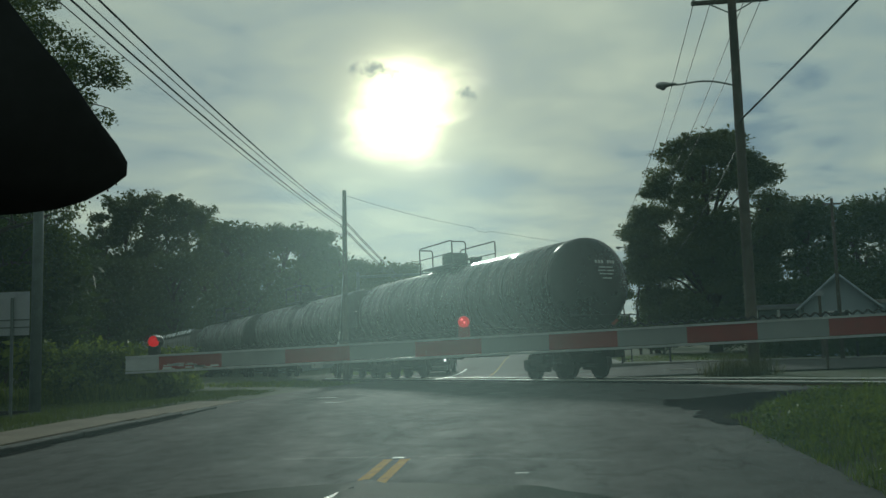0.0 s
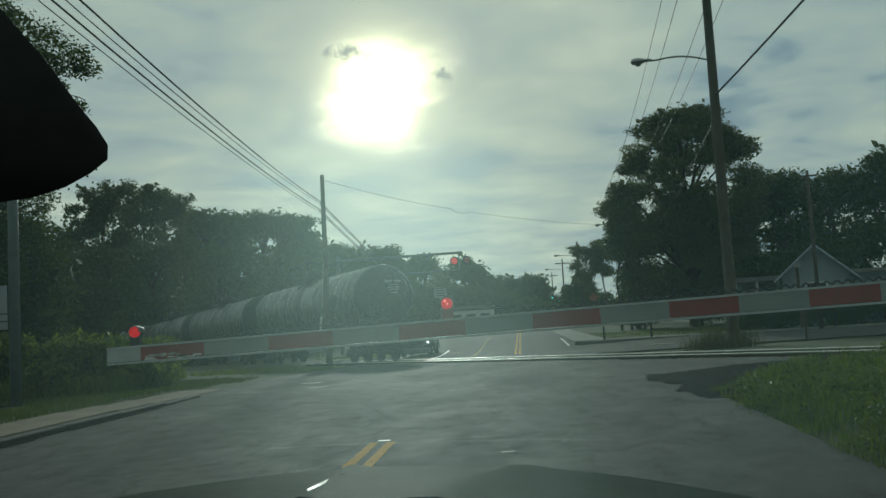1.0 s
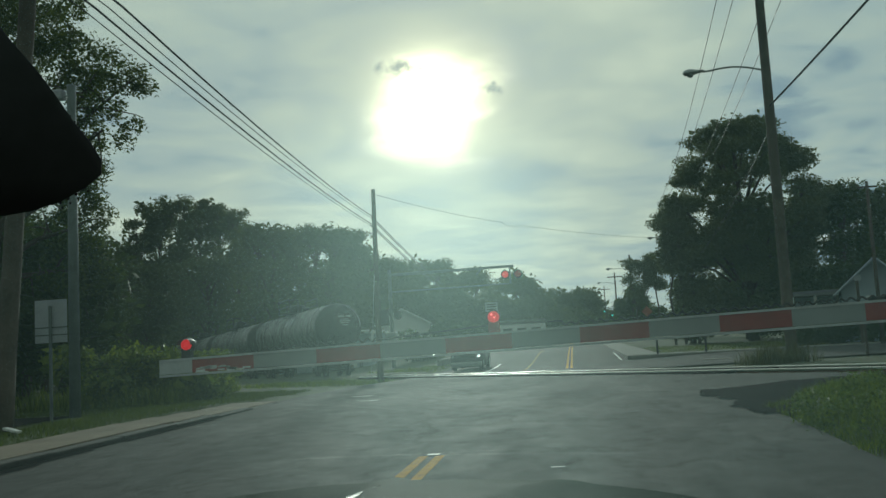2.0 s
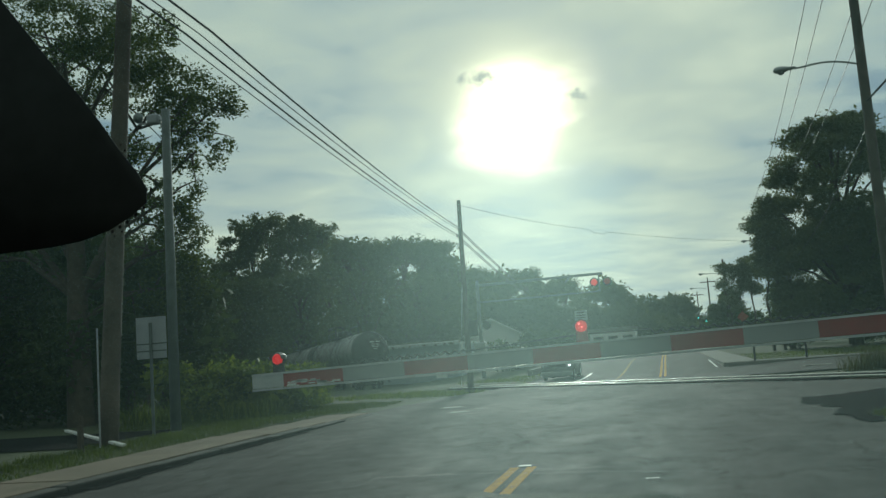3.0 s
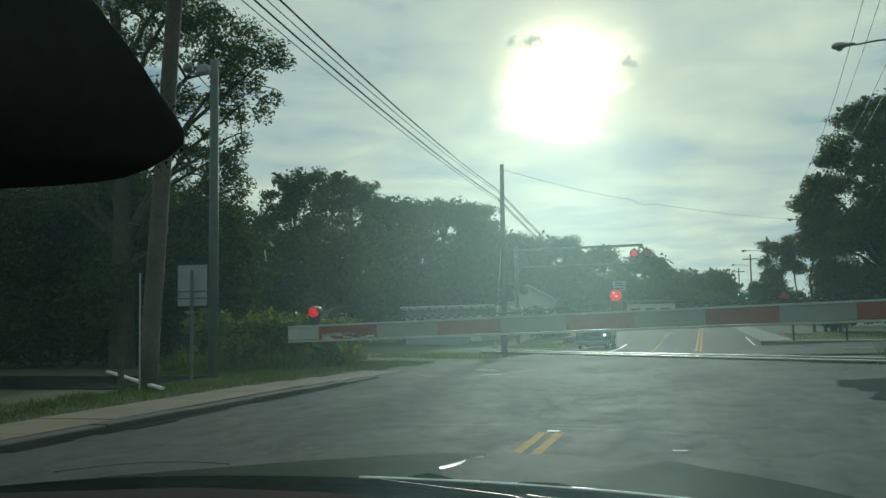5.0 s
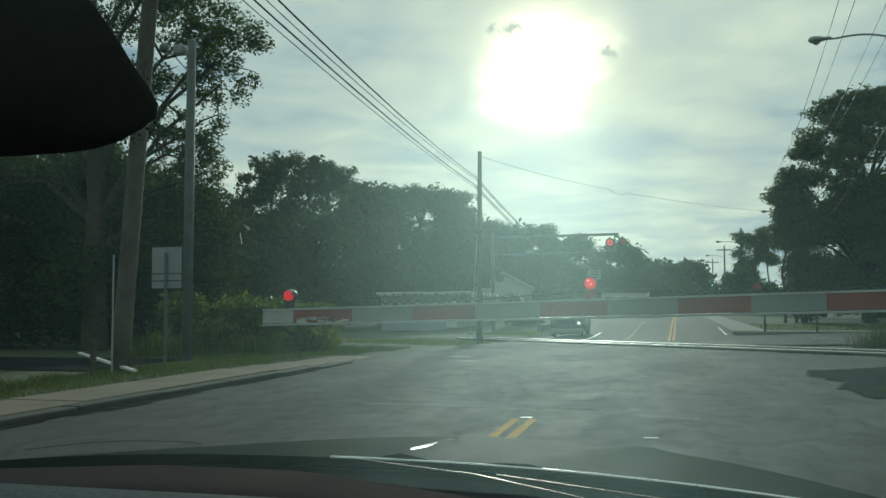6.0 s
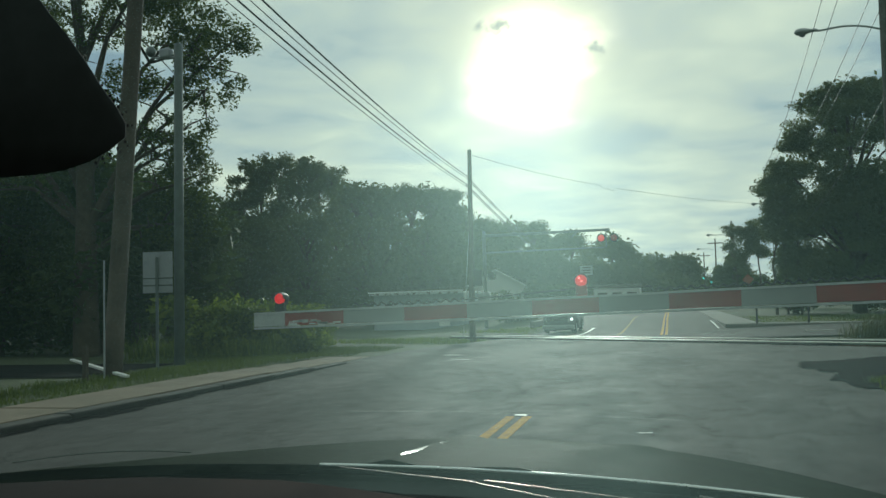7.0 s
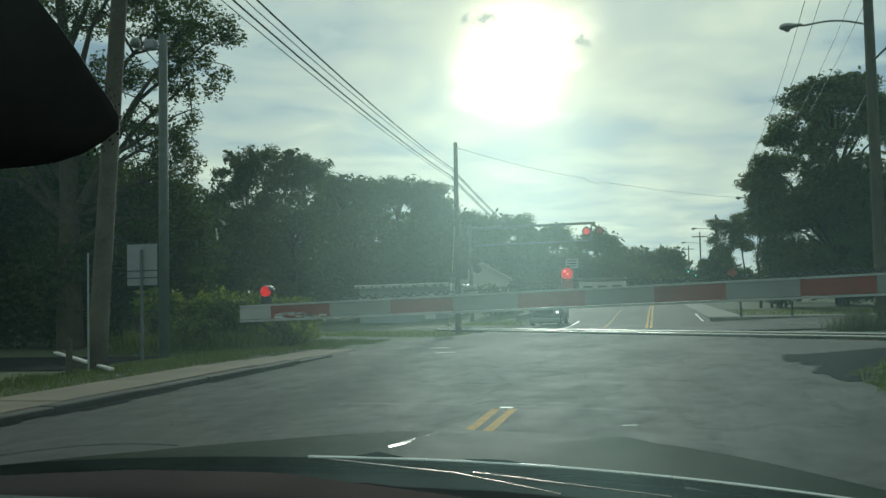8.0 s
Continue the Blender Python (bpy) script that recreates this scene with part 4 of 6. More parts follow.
    for x in (-1.3, -0.7, 0.6, 1.2):
        part("insulator", lathe([(0.03, 0), (0.06, 0.05), (0.03, 0.08), (0.06, 0.13), (0.03, 0.16)], "Z", 10, Matrix.Translation((x, 0, 13.2 - g))), M["galv"], e)
    # wires over the road side
    for (nx, nz), za in zip(((-7.96, 7.31), (-7.71, 7.29), (-7.47, 7.27), (-7.21, 7.25)), (6.35, 6.45, 6.72, 6.82)):
        a = Vector((-8.35, 38.0, za))
        b = Vector((nx, 14.0, nz))
        far = b + (b - a) * 1.4
        wire("overhead_cable", [far, b, a], 0.02 if za in (6.45, 6.82) else 0.011, "black overhead cable along the road", 0.2)
        wire("overhead_cable", [a, (-9.15, 64.0, za - 1.5)], 0.02, "black overhead cable along the road", 0.1)
    # service drop across the street, lamp pole to pole
    wire("overhead_cable", [(-8.2, 38.1, 7.75), (-3.6, 50.9, 7.72), (-3.2, 51.9, 7.62), (-2.8, 52.9, 7.72), (7.2, 79.6, 9.0)], 0.009, "thin cable across the street", 0.12)
    # heavy cable to the tall pole and guy wire
    wire("overhead_cable", [(bx, by - 0.1, 8.72), (9.5, 12.0, 11.0), (10.5, 2, 12.0)], 0.035, "thick bundled cable to the tall pole", 0.15)
    wire("overhead_cable", [(bx - 0.1, by + 0.1, 7.8), (9.3, 79.0, 6.2)], 0.014, "black cable from pole to pole", 1.0)
    for k, dx in enumerate((-1.4, -0.8, 0.4, 1.0)):
        wire("power_line", [(bx + dx + 0.15, by, 13.34), (9.4 + dx * 0.9, 80.0, 12.2)], 0.016, "thin power line between wooden poles", 0.9)
        wire("power_line", [(bx + dx + 0.15, by, 13.34), (8.5 + dx, -20.0, 14.4)], 0.016, "thin power line between wooden poles", 0.8)
    e = wood_pole((9.6, 80.0, 0.1), 12.6, 0.16, 0.11, "far utility pole with street lamp")
    street_light(e, (0, 0, 8.7), (-2.1, 0, 8.9), 0.9)
    part("crossarm", box((-1.4, -0.05, 12.0), (1.2, 0.05, 12.15), 0.01), M["wood"], e)
    for k, (x, y, h) in enumerate(((7.3, 112, 10.2), (7.2, 150, 10.5), (7.0, 195, 10.5))):
        e = wood_pole((x, y, 0.1), h, 0.15, 0.1, "distant utility pole with lamp bracket")
        part("crossarm", box((-1.2, -0.05, h - 0.9), (1.2, 0.05, h - 0.75), 0.01), M["wood"], e)
        street_light(e, (0, 0, h - 2.0), (-2.2, 0, h - 1.7), 1.0)


build_poles()


# ---- cantilever signal over the far lane ----
def build_cantilever():
    e = thing("cantilever_signal", (-10.7, 53.0, 0.0), "steel cantilever with flashing red railway signals", "railway signal")
    part("mast", tube((0, 0, -0.2), (0, 0, 5.6), 0.12, 0.1, 14), M["pole_grey"], e)
    for y in (-0.3, 0.3):
        part("boom", tube((0, y, 5.3), (7.42, y, 5.36), 0.06, 0.055, 10), M["pole_grey"], e)
    part("lower_boom", tube((0, 0, 4.28), (7.1, 0, 4.35), 0.045, 0.04, 8), M["pole_grey"], e)
    for i in range(9):
        x = 0.4 + i * 0.8
        part("strut", tube((x, -0.3, 5.31 + 0.006 * i), (x + 0.4, 0.3, 5.31 + 0.006 * i), 0.02, 0.02, 6), M["pole_grey"], e)
    part("strut", tube((5.6, 0, 5.34), (5.2, 0, 5.0), 0.05, 0.05, 6), M["pole_grey"], e)
    part("hanger", tube((7.2, 0, 5.36), (7.2, 0, 4.33), 0.04, 0.04, 8), M["pole_grey"], e)
    for x, mat in ((6.92, M["lamp_red_far"]), (7.66, M["lamp_red_dim"])):
        h = part("signal_head", lathe([(0.08, 0.2), (0.16, 0.12), (0.26, 0.02), (0.26, -0.02)], "Y", 20, Matrix.Translation((x, 0, 4.88))), M["black"], e, "black round signal head")
        part("lens", lathe([(0.01, -0.06), (0.14, -0.05), (0.19, -0.02), (0.19, 0.01)], "Y", 20, Matrix.Translation((x, -0.02, 4.88))), mat, h, "red signal lens", True)
    for z, x in ((2.9, 0.4), (2.9, -0.4)):
        h = part("signal_head", lathe([(0.08, 0.2), (0.16, 0.12), (0.26, 0.02), (0.26, -0.02)], "Y", 18, Matrix.Translation((x, 0, z))), M["black"], e)
    part("case", box((-0.4, -0.3, 0.9), (0.3, 0.3, 1.9), 0.04), M["galv"], e)


build_cantilever()


# ---- trees ----
def leaf_cloud(blobs, n, size, rng, per=26, spread=1.6):
    """Small leaf cards on twig clumps, spread over the outside of several uneven blobs."""
    vol = np.array([b[3] * b[4] * b[5] for b in blobs]) ** (2 / 3)
    pick = rng.choice(len(blobs), n // per, p=vol / vol.sum())
    B = np.array(blobs)[pick]
    d = rng.normal(size=(len(pick), 3))
    d /= np.linalg.norm(d, axis=1)[:, None]
    rad = rng.uniform(0.3, 1.0, len(pick)) ** 0.5 * (1 + 0.07 * rng.normal(size=len(pick)))
    c = B[:, :3] + d * rad[:, None] * B[:, 3:6]
    # each clump is a small flattened ball with a clear edge
    q = rng.normal(size=(len(pick) * per, 3))
    q *= (rng.uniform(0, 1, len(q)) ** 0.4 / np.linalg.norm(q, axis=1))[:, None]
    k = np.repeat(rng.uniform(0.6, 1.35, len(pick)), per)[:, None]
    c = np.repeat(c, per, 0) + q * k * np.array([1.15, 1.15, 0.75]) * size * spread * 1.9
    m = len(c)
    a = rng.normal(size=(m, 3))
    a[:, 2] *= 0.7
    a /= np.linalg.norm(a, axis=1)[:, None]
    b = np.cross(a, rng.normal(size=(m, 3)))
    b /= np.linalg.norm(b, axis=1)[:, None]
    s = size * rng.uniform(0.55, 1.35, m)[:, None]
    V = np.stack([c - a * s * 0.5, c + b * s * 0.28, c + a * s * 0.6, c - b * s * 0.28], 1).reshape(-1, 3)
    F = np.arange(4 * m).reshape(-1, 4)
    return V, F


def limb(bm, pts, r0, r1, seg=8):
    n = len(pts) - 1
    for i in range(n):
        add_tube(bm, pts[i], pts[i + 1], r0 + (r1 - r0) * i / n, r0 + (r1 - r0) * (i + 1) / n, seg, caps=False)


def tree(loc, blobs, n, size, leaf, label, seed, trunk_r=0.35, kind="tree", limbs=True, fork=0.35, per=26, spread=1.6, heart=True, limb_step=1):
    """loc: foot of the trunk; blobs: (x, y, z, rx, ry, rz) from the foot."""
    rng = np.random.default_rng(seed)
    rnd = random.Random(seed)
    e = thing(kind, loc, label, "tree")
    top = max(b[2] for b in blobs)
    bm = bmesh.new()
    pts = [Vector((0, 0, -0.3))]
    for i in range(1, 6):
        pts.append(Vector((rnd.uniform(-.15, .15) * i * 0.5, rnd.uniform(-.15, .15) * i * 0.5, top * 0.9 * i / 5)))
    limb(bm, pts, trunk_r, trunk_r * 0.25, 10)
    if limbs:
        for b in blobs[::limb_step]:
            end = Vector(b[:3])
            z0 = min(end.z * 0.75, max(top * fork, end.z - 1.2 * math.hypot(end.x, end.y) - 1.0))
            k = min(4.99, max(0.0, z0 / (top * 0.9) * 5))
            st = pts[int(k)].lerp(pts[int(k) + 1], k - int(k))
            mid = st.lerp(end, 0.5) + Vector((rnd.uniform(-.3, .3), rnd.uniform(-.3, .3), 0.12 * (end - st).length))
            r = trunk_r * 0.33
            limb(bm, [st, st.lerp(mid, 0.55), mid, end], r, r * 0.25, 6)
            for j in range(5):
                q = mid.lerp(end, rnd.random())
                dd = Vector((rnd.gauss(0, 1) * b[3], rnd.gauss(0, 1) * b[4], rnd.gauss(0.2, 0.8) * b[5])) * 0.75
                limb(bm, [q, q + dd * 0.5 + Vector((0, 0, 0.1)), q + dd], r * 0.35, r * 0.08, 5)
    part("trunk", bm, M["bark"], e, "", True)
    V, F = leaf_cloud(blobs, n, size, rng, per, spread)
    if heart:
        inner = [(*b[:3], b[3] * 0.72, b[4] * 0.72, b[5] * 0.72) for b in blobs if b[5] > 0.32]
        V2, F2 = leaf_cloud(inner, n // 7, size * 2.6, rng, 12, 0.9)
        V, F = np.concatenate([V, V2]), np.concatenate([F, F2 + len(V)])
    crown = np_mesh("crown", V, F, M[leaf], e)
    return e


def crown_blobs(rnd, w, d, h0, h1, n, r):
    """An uneven dome of blobs between the heights h0 and h1."""
    out = []
    for i in range(n):
        z = rnd.uniform(h0, h1)
        k = math.sqrt(max(0.08, 1 - ((z - (h0 + (h1 - h0) * 0.42)) / ((h1 - h0) * 0.62)) ** 2))
        a = rnd.uniform(0, 2 * math.pi)
        q = rnd.uniform(0.2, 0.85)
        rr = r * rnd.uniform(0.6, 1.15)
        out.append((w * k * q * math.cos(a), d * k * q * math.sin(a), z, rr * 1.2, rr * 1.2, rr * 0.85))
    return out


def dome_blobs(rnd, w, d, h0, h1, n):
    """A broad evergreen dome: a full heart and flat sprays in tiers round it."""
    out = []
    for i in range(26):
        u = rnd.uniform(0.0, 0.66)
        a = rnd.uniform(0, 2 * math.pi)
        q = rnd.uniform(0.1, 0.62) * (1.0 if u < 0.5 else 0.75)
        out.append((w * q * math.cos(a), d * q * math.sin(a), 1.0 + (h1 - 1.0) * u, 1.7, 1.6, 1.2))
    for i in range(n):
        u = rnd.random() ** 0.8
        k = math.sqrt(max(0.03, 1 - ((u - 0.42) / 0.60) ** 2)) if u > 0.42 else 0.74 + 0.26 * u / 0.42
        a = rnd.uniform(0, 2 * math.pi)
        q = rnd.uniform(0.72, 1.0)
        r = rnd.uniform(0.75, 1.35)
        out.append((w * k * q * math.cos(a), d * k * q * math.sin(a), h0 + (h1 - h0 - 0.35) * u, r, r, rnd.uniform(0.25, 0.45)))
    return out


def build_trees():
    rnd = random.Random(11)
    # big hardwood over the left verge
    bl = [(4.2, -0.5, 9.2, 1.4, 1.3, 0.8), (4.1, 0.2, 8.0, 1.1, 1.1, 0.7), (3.2, 0.5, 10.2, 1.5, 1.4, 1.0), (2.6, -1.0, 11.2, 1.8, 1.6, 1.2), (1.2, 0.8, 12.2, 2.0, 1.9, 1.3), (-1.0, 0, 12.6, 2.2, 2.0, 1.4),
          (-3.4, 0.4, 11.0, 2.2, 2.0, 1.4), (-5.4, 0, 9.2, 2.0, 2.0, 1.4), (-6.2, 0.6, 6.8, 1.9, 1.9, 1.5), (3.2, 0.2, 6.7, 1.1, 1.1, 0.7), (2.9, 1.0, 5.3, 0.9, 1.2, 0.9), (2.6, 1.2, 4.0, 1.0, 1.3, 1.0),
          (1.6, 0.2, 8.4, 1.1, 1.1, 0.6), (-2.4, -0.6, 8.6, 1.4, 1.3, 0.8), (2.2, 1.2, 6.4, 1.2, 1.2, 0.7), (-3.8, -0.4, 5.6, 1.7, 1.5, 1.1), (5.3, -0.4, 9.2, 0.6, 0.6, 0.35), (-0.4, 0.2, 6.6, 1.3, 1.3, 0.6), (0.2, 0, 10.2, 1.2, 1.2, 0.7)]
    tree((-17.6, 24.6, 0.1), bl, 76000, 0.105, "leaf_oak", "large spreading hardwood tree with open branches", 3, 0.42, "hardwood_tree", True, 0.3, 70, 1.7, False)
    # dense dark wood behind it
    for i, (x, y, h, w) in enumerate(((-16.4, 27.5, 5.4, 2.3), (-18.5, 26.5, 6.3, 3.0), (-28, 37, 9, 4.6), (-23, 37, 7.5, 3.8), (-41, 47, 12, 5.5), (-35, 36, 9, 5), (-40, 31, 9, 5), (-50, 42, 12, 6), (-22.0, 26.0, 6.8, 3.2), (-26.5, 25.5, 7.4, 3.6), (-31, 25, 8.2, 4.0), (-20, 31, 7.0, 3.4), (-25.5, 33, 8.5, 4.0), (-32, 33, 10.5, 4.4), (-29, 42, 11, 4.6), (-38, 41, 12, 5.0), (-37, 28, 10, 4.5), (-45, 36, 13, 5.5))):
        r2 = random.Random(50 + i)
        bl = crown_blobs(r2, w * 0.8, w * 0.8, 0.5, h - 0.8, 18, 1.15)
        tree((x, y, 0.05), bl, 13000, 0.17, "leaf_dark", "dense dark broadleaf tree at the wood's edge", 60 + i, 0.2, "broadleaf_tree", True, 0.15)
    # wood beyond the railway: bearing, range, height
    for i, (bear, rg, el, w) in enumerate(((-27.7, 150, 6.6, 4.5), (-26.7, 148, 8.3, 4.5), (-25.3, 150, 9.2, 6.0), (-24.3, 146, 9.5, 6.0), (-23.0, 142, 9.3, 6.0), (-21.9, 140, 9.1, 6.0), (-20.8, 132, 8.8, 5.0),
                                           (-19.4, 112, 7.7, 5.0), (-18.2, 110, 7.6, 5.0), (-17.0, 108, 7.2, 5.0), (-15.9, 104, 7.6, 4.6), (-14.8, 104, 7.5, 4.6), (-13.9, 106, 7.2, 3.6), (-12.6, 110, 5.9, 3.6), (-11.6, 116, 5.1, 4.0),
                                           (-10.7, 124, 4.5, 4.0), (-9.5, 124, 4.95, 4.5), (-8.3, 126, 4.85, 4.5), (-7.2, 130, 4.4, 5.0), (-6.0, 132, 4.2, 5.0), (-29.3, 156, 6.3, 7), (-32, 160, 7.0, 8), (-35, 160, 7.0, 8),
                                           (-22.6, 120, 6.0, 6), (-18.6, 98, 5.4, 5), (-15.2, 94, 5.0, 5), (-26.2, 136, 5.6, 6))):
        a = math.radians(bear)
        r2 = random.Random(100 + i)
        x, y = rg * math.sin(a), rg * math.cos(a)
        h = 1.75 + rg * math.tan(math.radians(el))
        r = w * 0.26
        bl = crown_blobs(r2, w * 0.95, w * 0.8, h * 0.08, h - r * 0.8, 30, r)
        bl += [(r2.uniform(-0.9, 0.9) * w, r2.uniform(-0.5, 0.5) * w, r2.uniform(0.04, 0.5) * h, r * 1.2, r * 1.2, r) for _ in range(14)]
        bl += [(r2.uniform(-0.4, 0.4) * w, r2.uniform(-0.4, 0.4) * w, h - r * r2.uniform(0.6, 1.3), r * 0.8, r * 0.8, r * 0.55) for _ in range(4)]
        tree((x, y, -0.4 if bear < -12 else 0), bl, 20000, 0.0017 * rg + 0.06, "leaf_far", "tall broadleaf tree beyond the railway", 140 + i, 0.3, "broadleaf_tree", True, 0.2, 34, 1.5)
    # far street trees
    for i, (bear, rg, el, w) in enumerate(((-3.5, 150, 4.1, 5.0), (-2.4, 155, 3.9, 4.2), (-1.0, 188, 2.75, 5.5), (0.1, 192, 2.6, 5.0), (0.9, 196, 2.45, 4.5), (1.9, 290, 1.15, 8), (2.9, 320, 1.1, 9), (-4.8, 146, 3.7, 5.0), (-4.0, 130, 2.6, 5), (-1.9, 140, 2.0, 5), (0.2, 170, 1.3, 6), (4.2, 300, 1.4, 9))):
        a = math.radians(bear)
        r2 = random.Random(200 + i)
        h = 1.4 + rg * math.tan(math.radians(el))
        r = w * 0.28
        bl = crown_blobs(r2, w * 0.9, w * 0.7, h * 0.12, h - r * 0.7, 22, r)
        tree((rg * math.sin(a), rg * math.cos(a), 0), bl, 9000, 0.0019 * rg + 0.05, "leaf_far", "distant rounded street tree", 240 + i, 0.25, "street_tree", True, 0.2, 30, 1.4)
    # right side: tall dome, thin pine and the wood behind the house
    bl = dome_blobs(random.Random(7), 5.5, 4.6, 2.4, 15.1, 190)
    tree((12.0, 63.8, 0.1), bl, 190000, 0.13, "leaf_pine", "tall dome-shaped evergreen tree", 301, 0.4, "evergreen_tree", True, 0.2, 44, 1.45, True, 9)
    # slim ragged evergreens and low growth before it
    for i, (x, top, wd) in enumerate(((6.9, 9.7, 0.45), (7.6, 10.2, 0.6), (8.5, 9.2, 0.6))):
        r2 = random.Random(310 + i)
        bl = [(r2.uniform(-wd, wd), r2.uniform(-0.6, 0.6), z, 0.6, 0.6, 0.36) for z in np.arange(1.4 if i else 5.2, top - 0.3, 0.5)]
        tree((x, 64.5, 0.1), bl, 11000, 0.14, "leaf_pine", "slim ragged evergreen tree", 312 + i, 0.11, "evergreen_tree", True, 0.15, 26, 1.3, False)
    for i, (x, y, h, w) in enumerate(((18.6, 64.5, 10.6, 3.4), (21.6, 63.5, 10.7, 3.8), (24.6, 62, 11.2, 4.2), (30, 63, 11.6, 5), (12.8, 70, 8.5, 3.0), (16.2, 70, 9.5, 3.6), (36, 66, 12, 5), (8.4, 67, 3.8, 1.3), (20, 60.5, 5.5, 3.0), (26.5, 58.5, 6.0, 3.4), (16.6, 60.5, 4.6, 2.4))):
        bl = crown_blobs(random.Random(320 + i), w * 0.9, w * 0.8, 0.6, h - w * 0.24, 34, w * 0.28)
        tree((x, y, 0.1), bl, 16000, 0.19, "leaf_dark", "dense broadleaf tree behind the house", 340 + i, 0.25, "broadleaf_tree", True, 0.15, 34, 1.6)
    # thin pines and scrub by the street
    for i, (x, lo, hi, wd) in enumerate(((7.4, 4.0, 9.8, 0.9), (8.6, 6.4, 9.3, 0.8), (9.9, 6.0, 9.9, 1.0))):
        r2 = random.Random(360 + i)
        bl = [(r2.uniform(-wd, wd), r2.uniform(-0.5, 0.5), z, 0.75, 0.7, 0.42) for z in np.arange(lo, hi - 0.3, 0.55)]
        tree((x, 108, 0.1), bl, 5200, 0.20, "leaf_pine", "thin ragged pine by the street", 363 + i, 0.13, "pine_tree", True, 0.4, 24, 1.2, False)
    for i, (x, h, w) in enumerate(((6.3, 5.0, 1.4), (8.0, 6.3, 1.6), (10.4, 4.6, 1.6))):
        bl = crown_blobs(random.Random(370 + i), w, w, 0.4, h - 0.5, 16, 0.7)
        e = tree((x, 113, 0.1), bl, 6000, 0.22, "leaf_dark", "dark scrub below the pines", 373 + i, 0.1, "scrub_bush", True, 0.1, 26, 1.2)
        tagged(e, category="bush")


build_trees()


def build_shrubs():
    for i, (x, y, h, w) in enumerate(((-13.0, 23.6, 1.7, 1.2), (-12.0, 24.8, 1.4, 1.1), (-11.4, 26.6, 1.1, 1.0), (-12.4, 28.5, 1.4, 1.2), (-10.9, 25.2, 0.8, 0.8))):
        r2 = random.Random(400 + i)
        bl = [(r2.uniform(-w, w) * 0.7, r2.uniform(-w, w) * 0.6, r2.uniform(0.2, h * 0.85), 0.42, 0.42, 0.34) for _ in range(14)]
        e = tree((x, y, float(ground_z(x, y))), bl, 5200, 0.11, "weed", "leafy green shrub at the edge of the wood", 420 + i, 0.03, "shrub", True, 0.1)
        tagged(e, category="shrub")


build_shrubs()


# ---- grass and weeds ----
def blades(name, xs, ys, zs, h, w, mat, label, category, seed, lean=0.35):
    rng = np.random.default_rng(seed)
    n = len(xs)
    a = rng.uniform(0, 2 * np.pi, n)
    tuft = 0.5 + 0.5 * np.sin(xs * 3.1 + 2 * np.sin(ys * 2.3)) * np.sin(ys * 2.7 + 1.5 * np.sin(xs * 1.9))
    hh = h * rng.uniform(0.45, 1.25, n) * (0.55 + 0.9 * tuft)
    ww = w * rng.uniform(0.6, 1.3, n)
    dx, dy = np.cos(a), np.sin(a)
    la = rng.uniform(0, 2 * np.pi, n)
    ll = hh * lean * rng.uniform(0.2, 1.4, n)
    base = np.stack([xs, ys, zs - 0.02], 1)
    side = np.stack([dx * ww / 2, dy * ww / 2, 0 * ww], 1)
    mid = base + np.stack([np.cos(la) * ll * 0.35, np.sin(la) * ll * 0.35, hh * 0.6], 1)
    tip = base + np.stack([np.cos(la) * ll, np.sin(la) * ll, hh], 1)
    V = np.stack([base - side, base + side, mid + side * 0.7, mid - side * 0.7, tip], 1).reshape(-1, 3)
    k = np.arange(n)[:, None] * 5
    F = np.concatenate([k + np.array([[0, 1, 2]]), k + np.array([[0, 2, 3]]), k + np.array([[3, 2, 4]])], 0)
    ob = np_mesh(name, V, F, mat)
    return tagged(ob, label, category, kind="stuff")


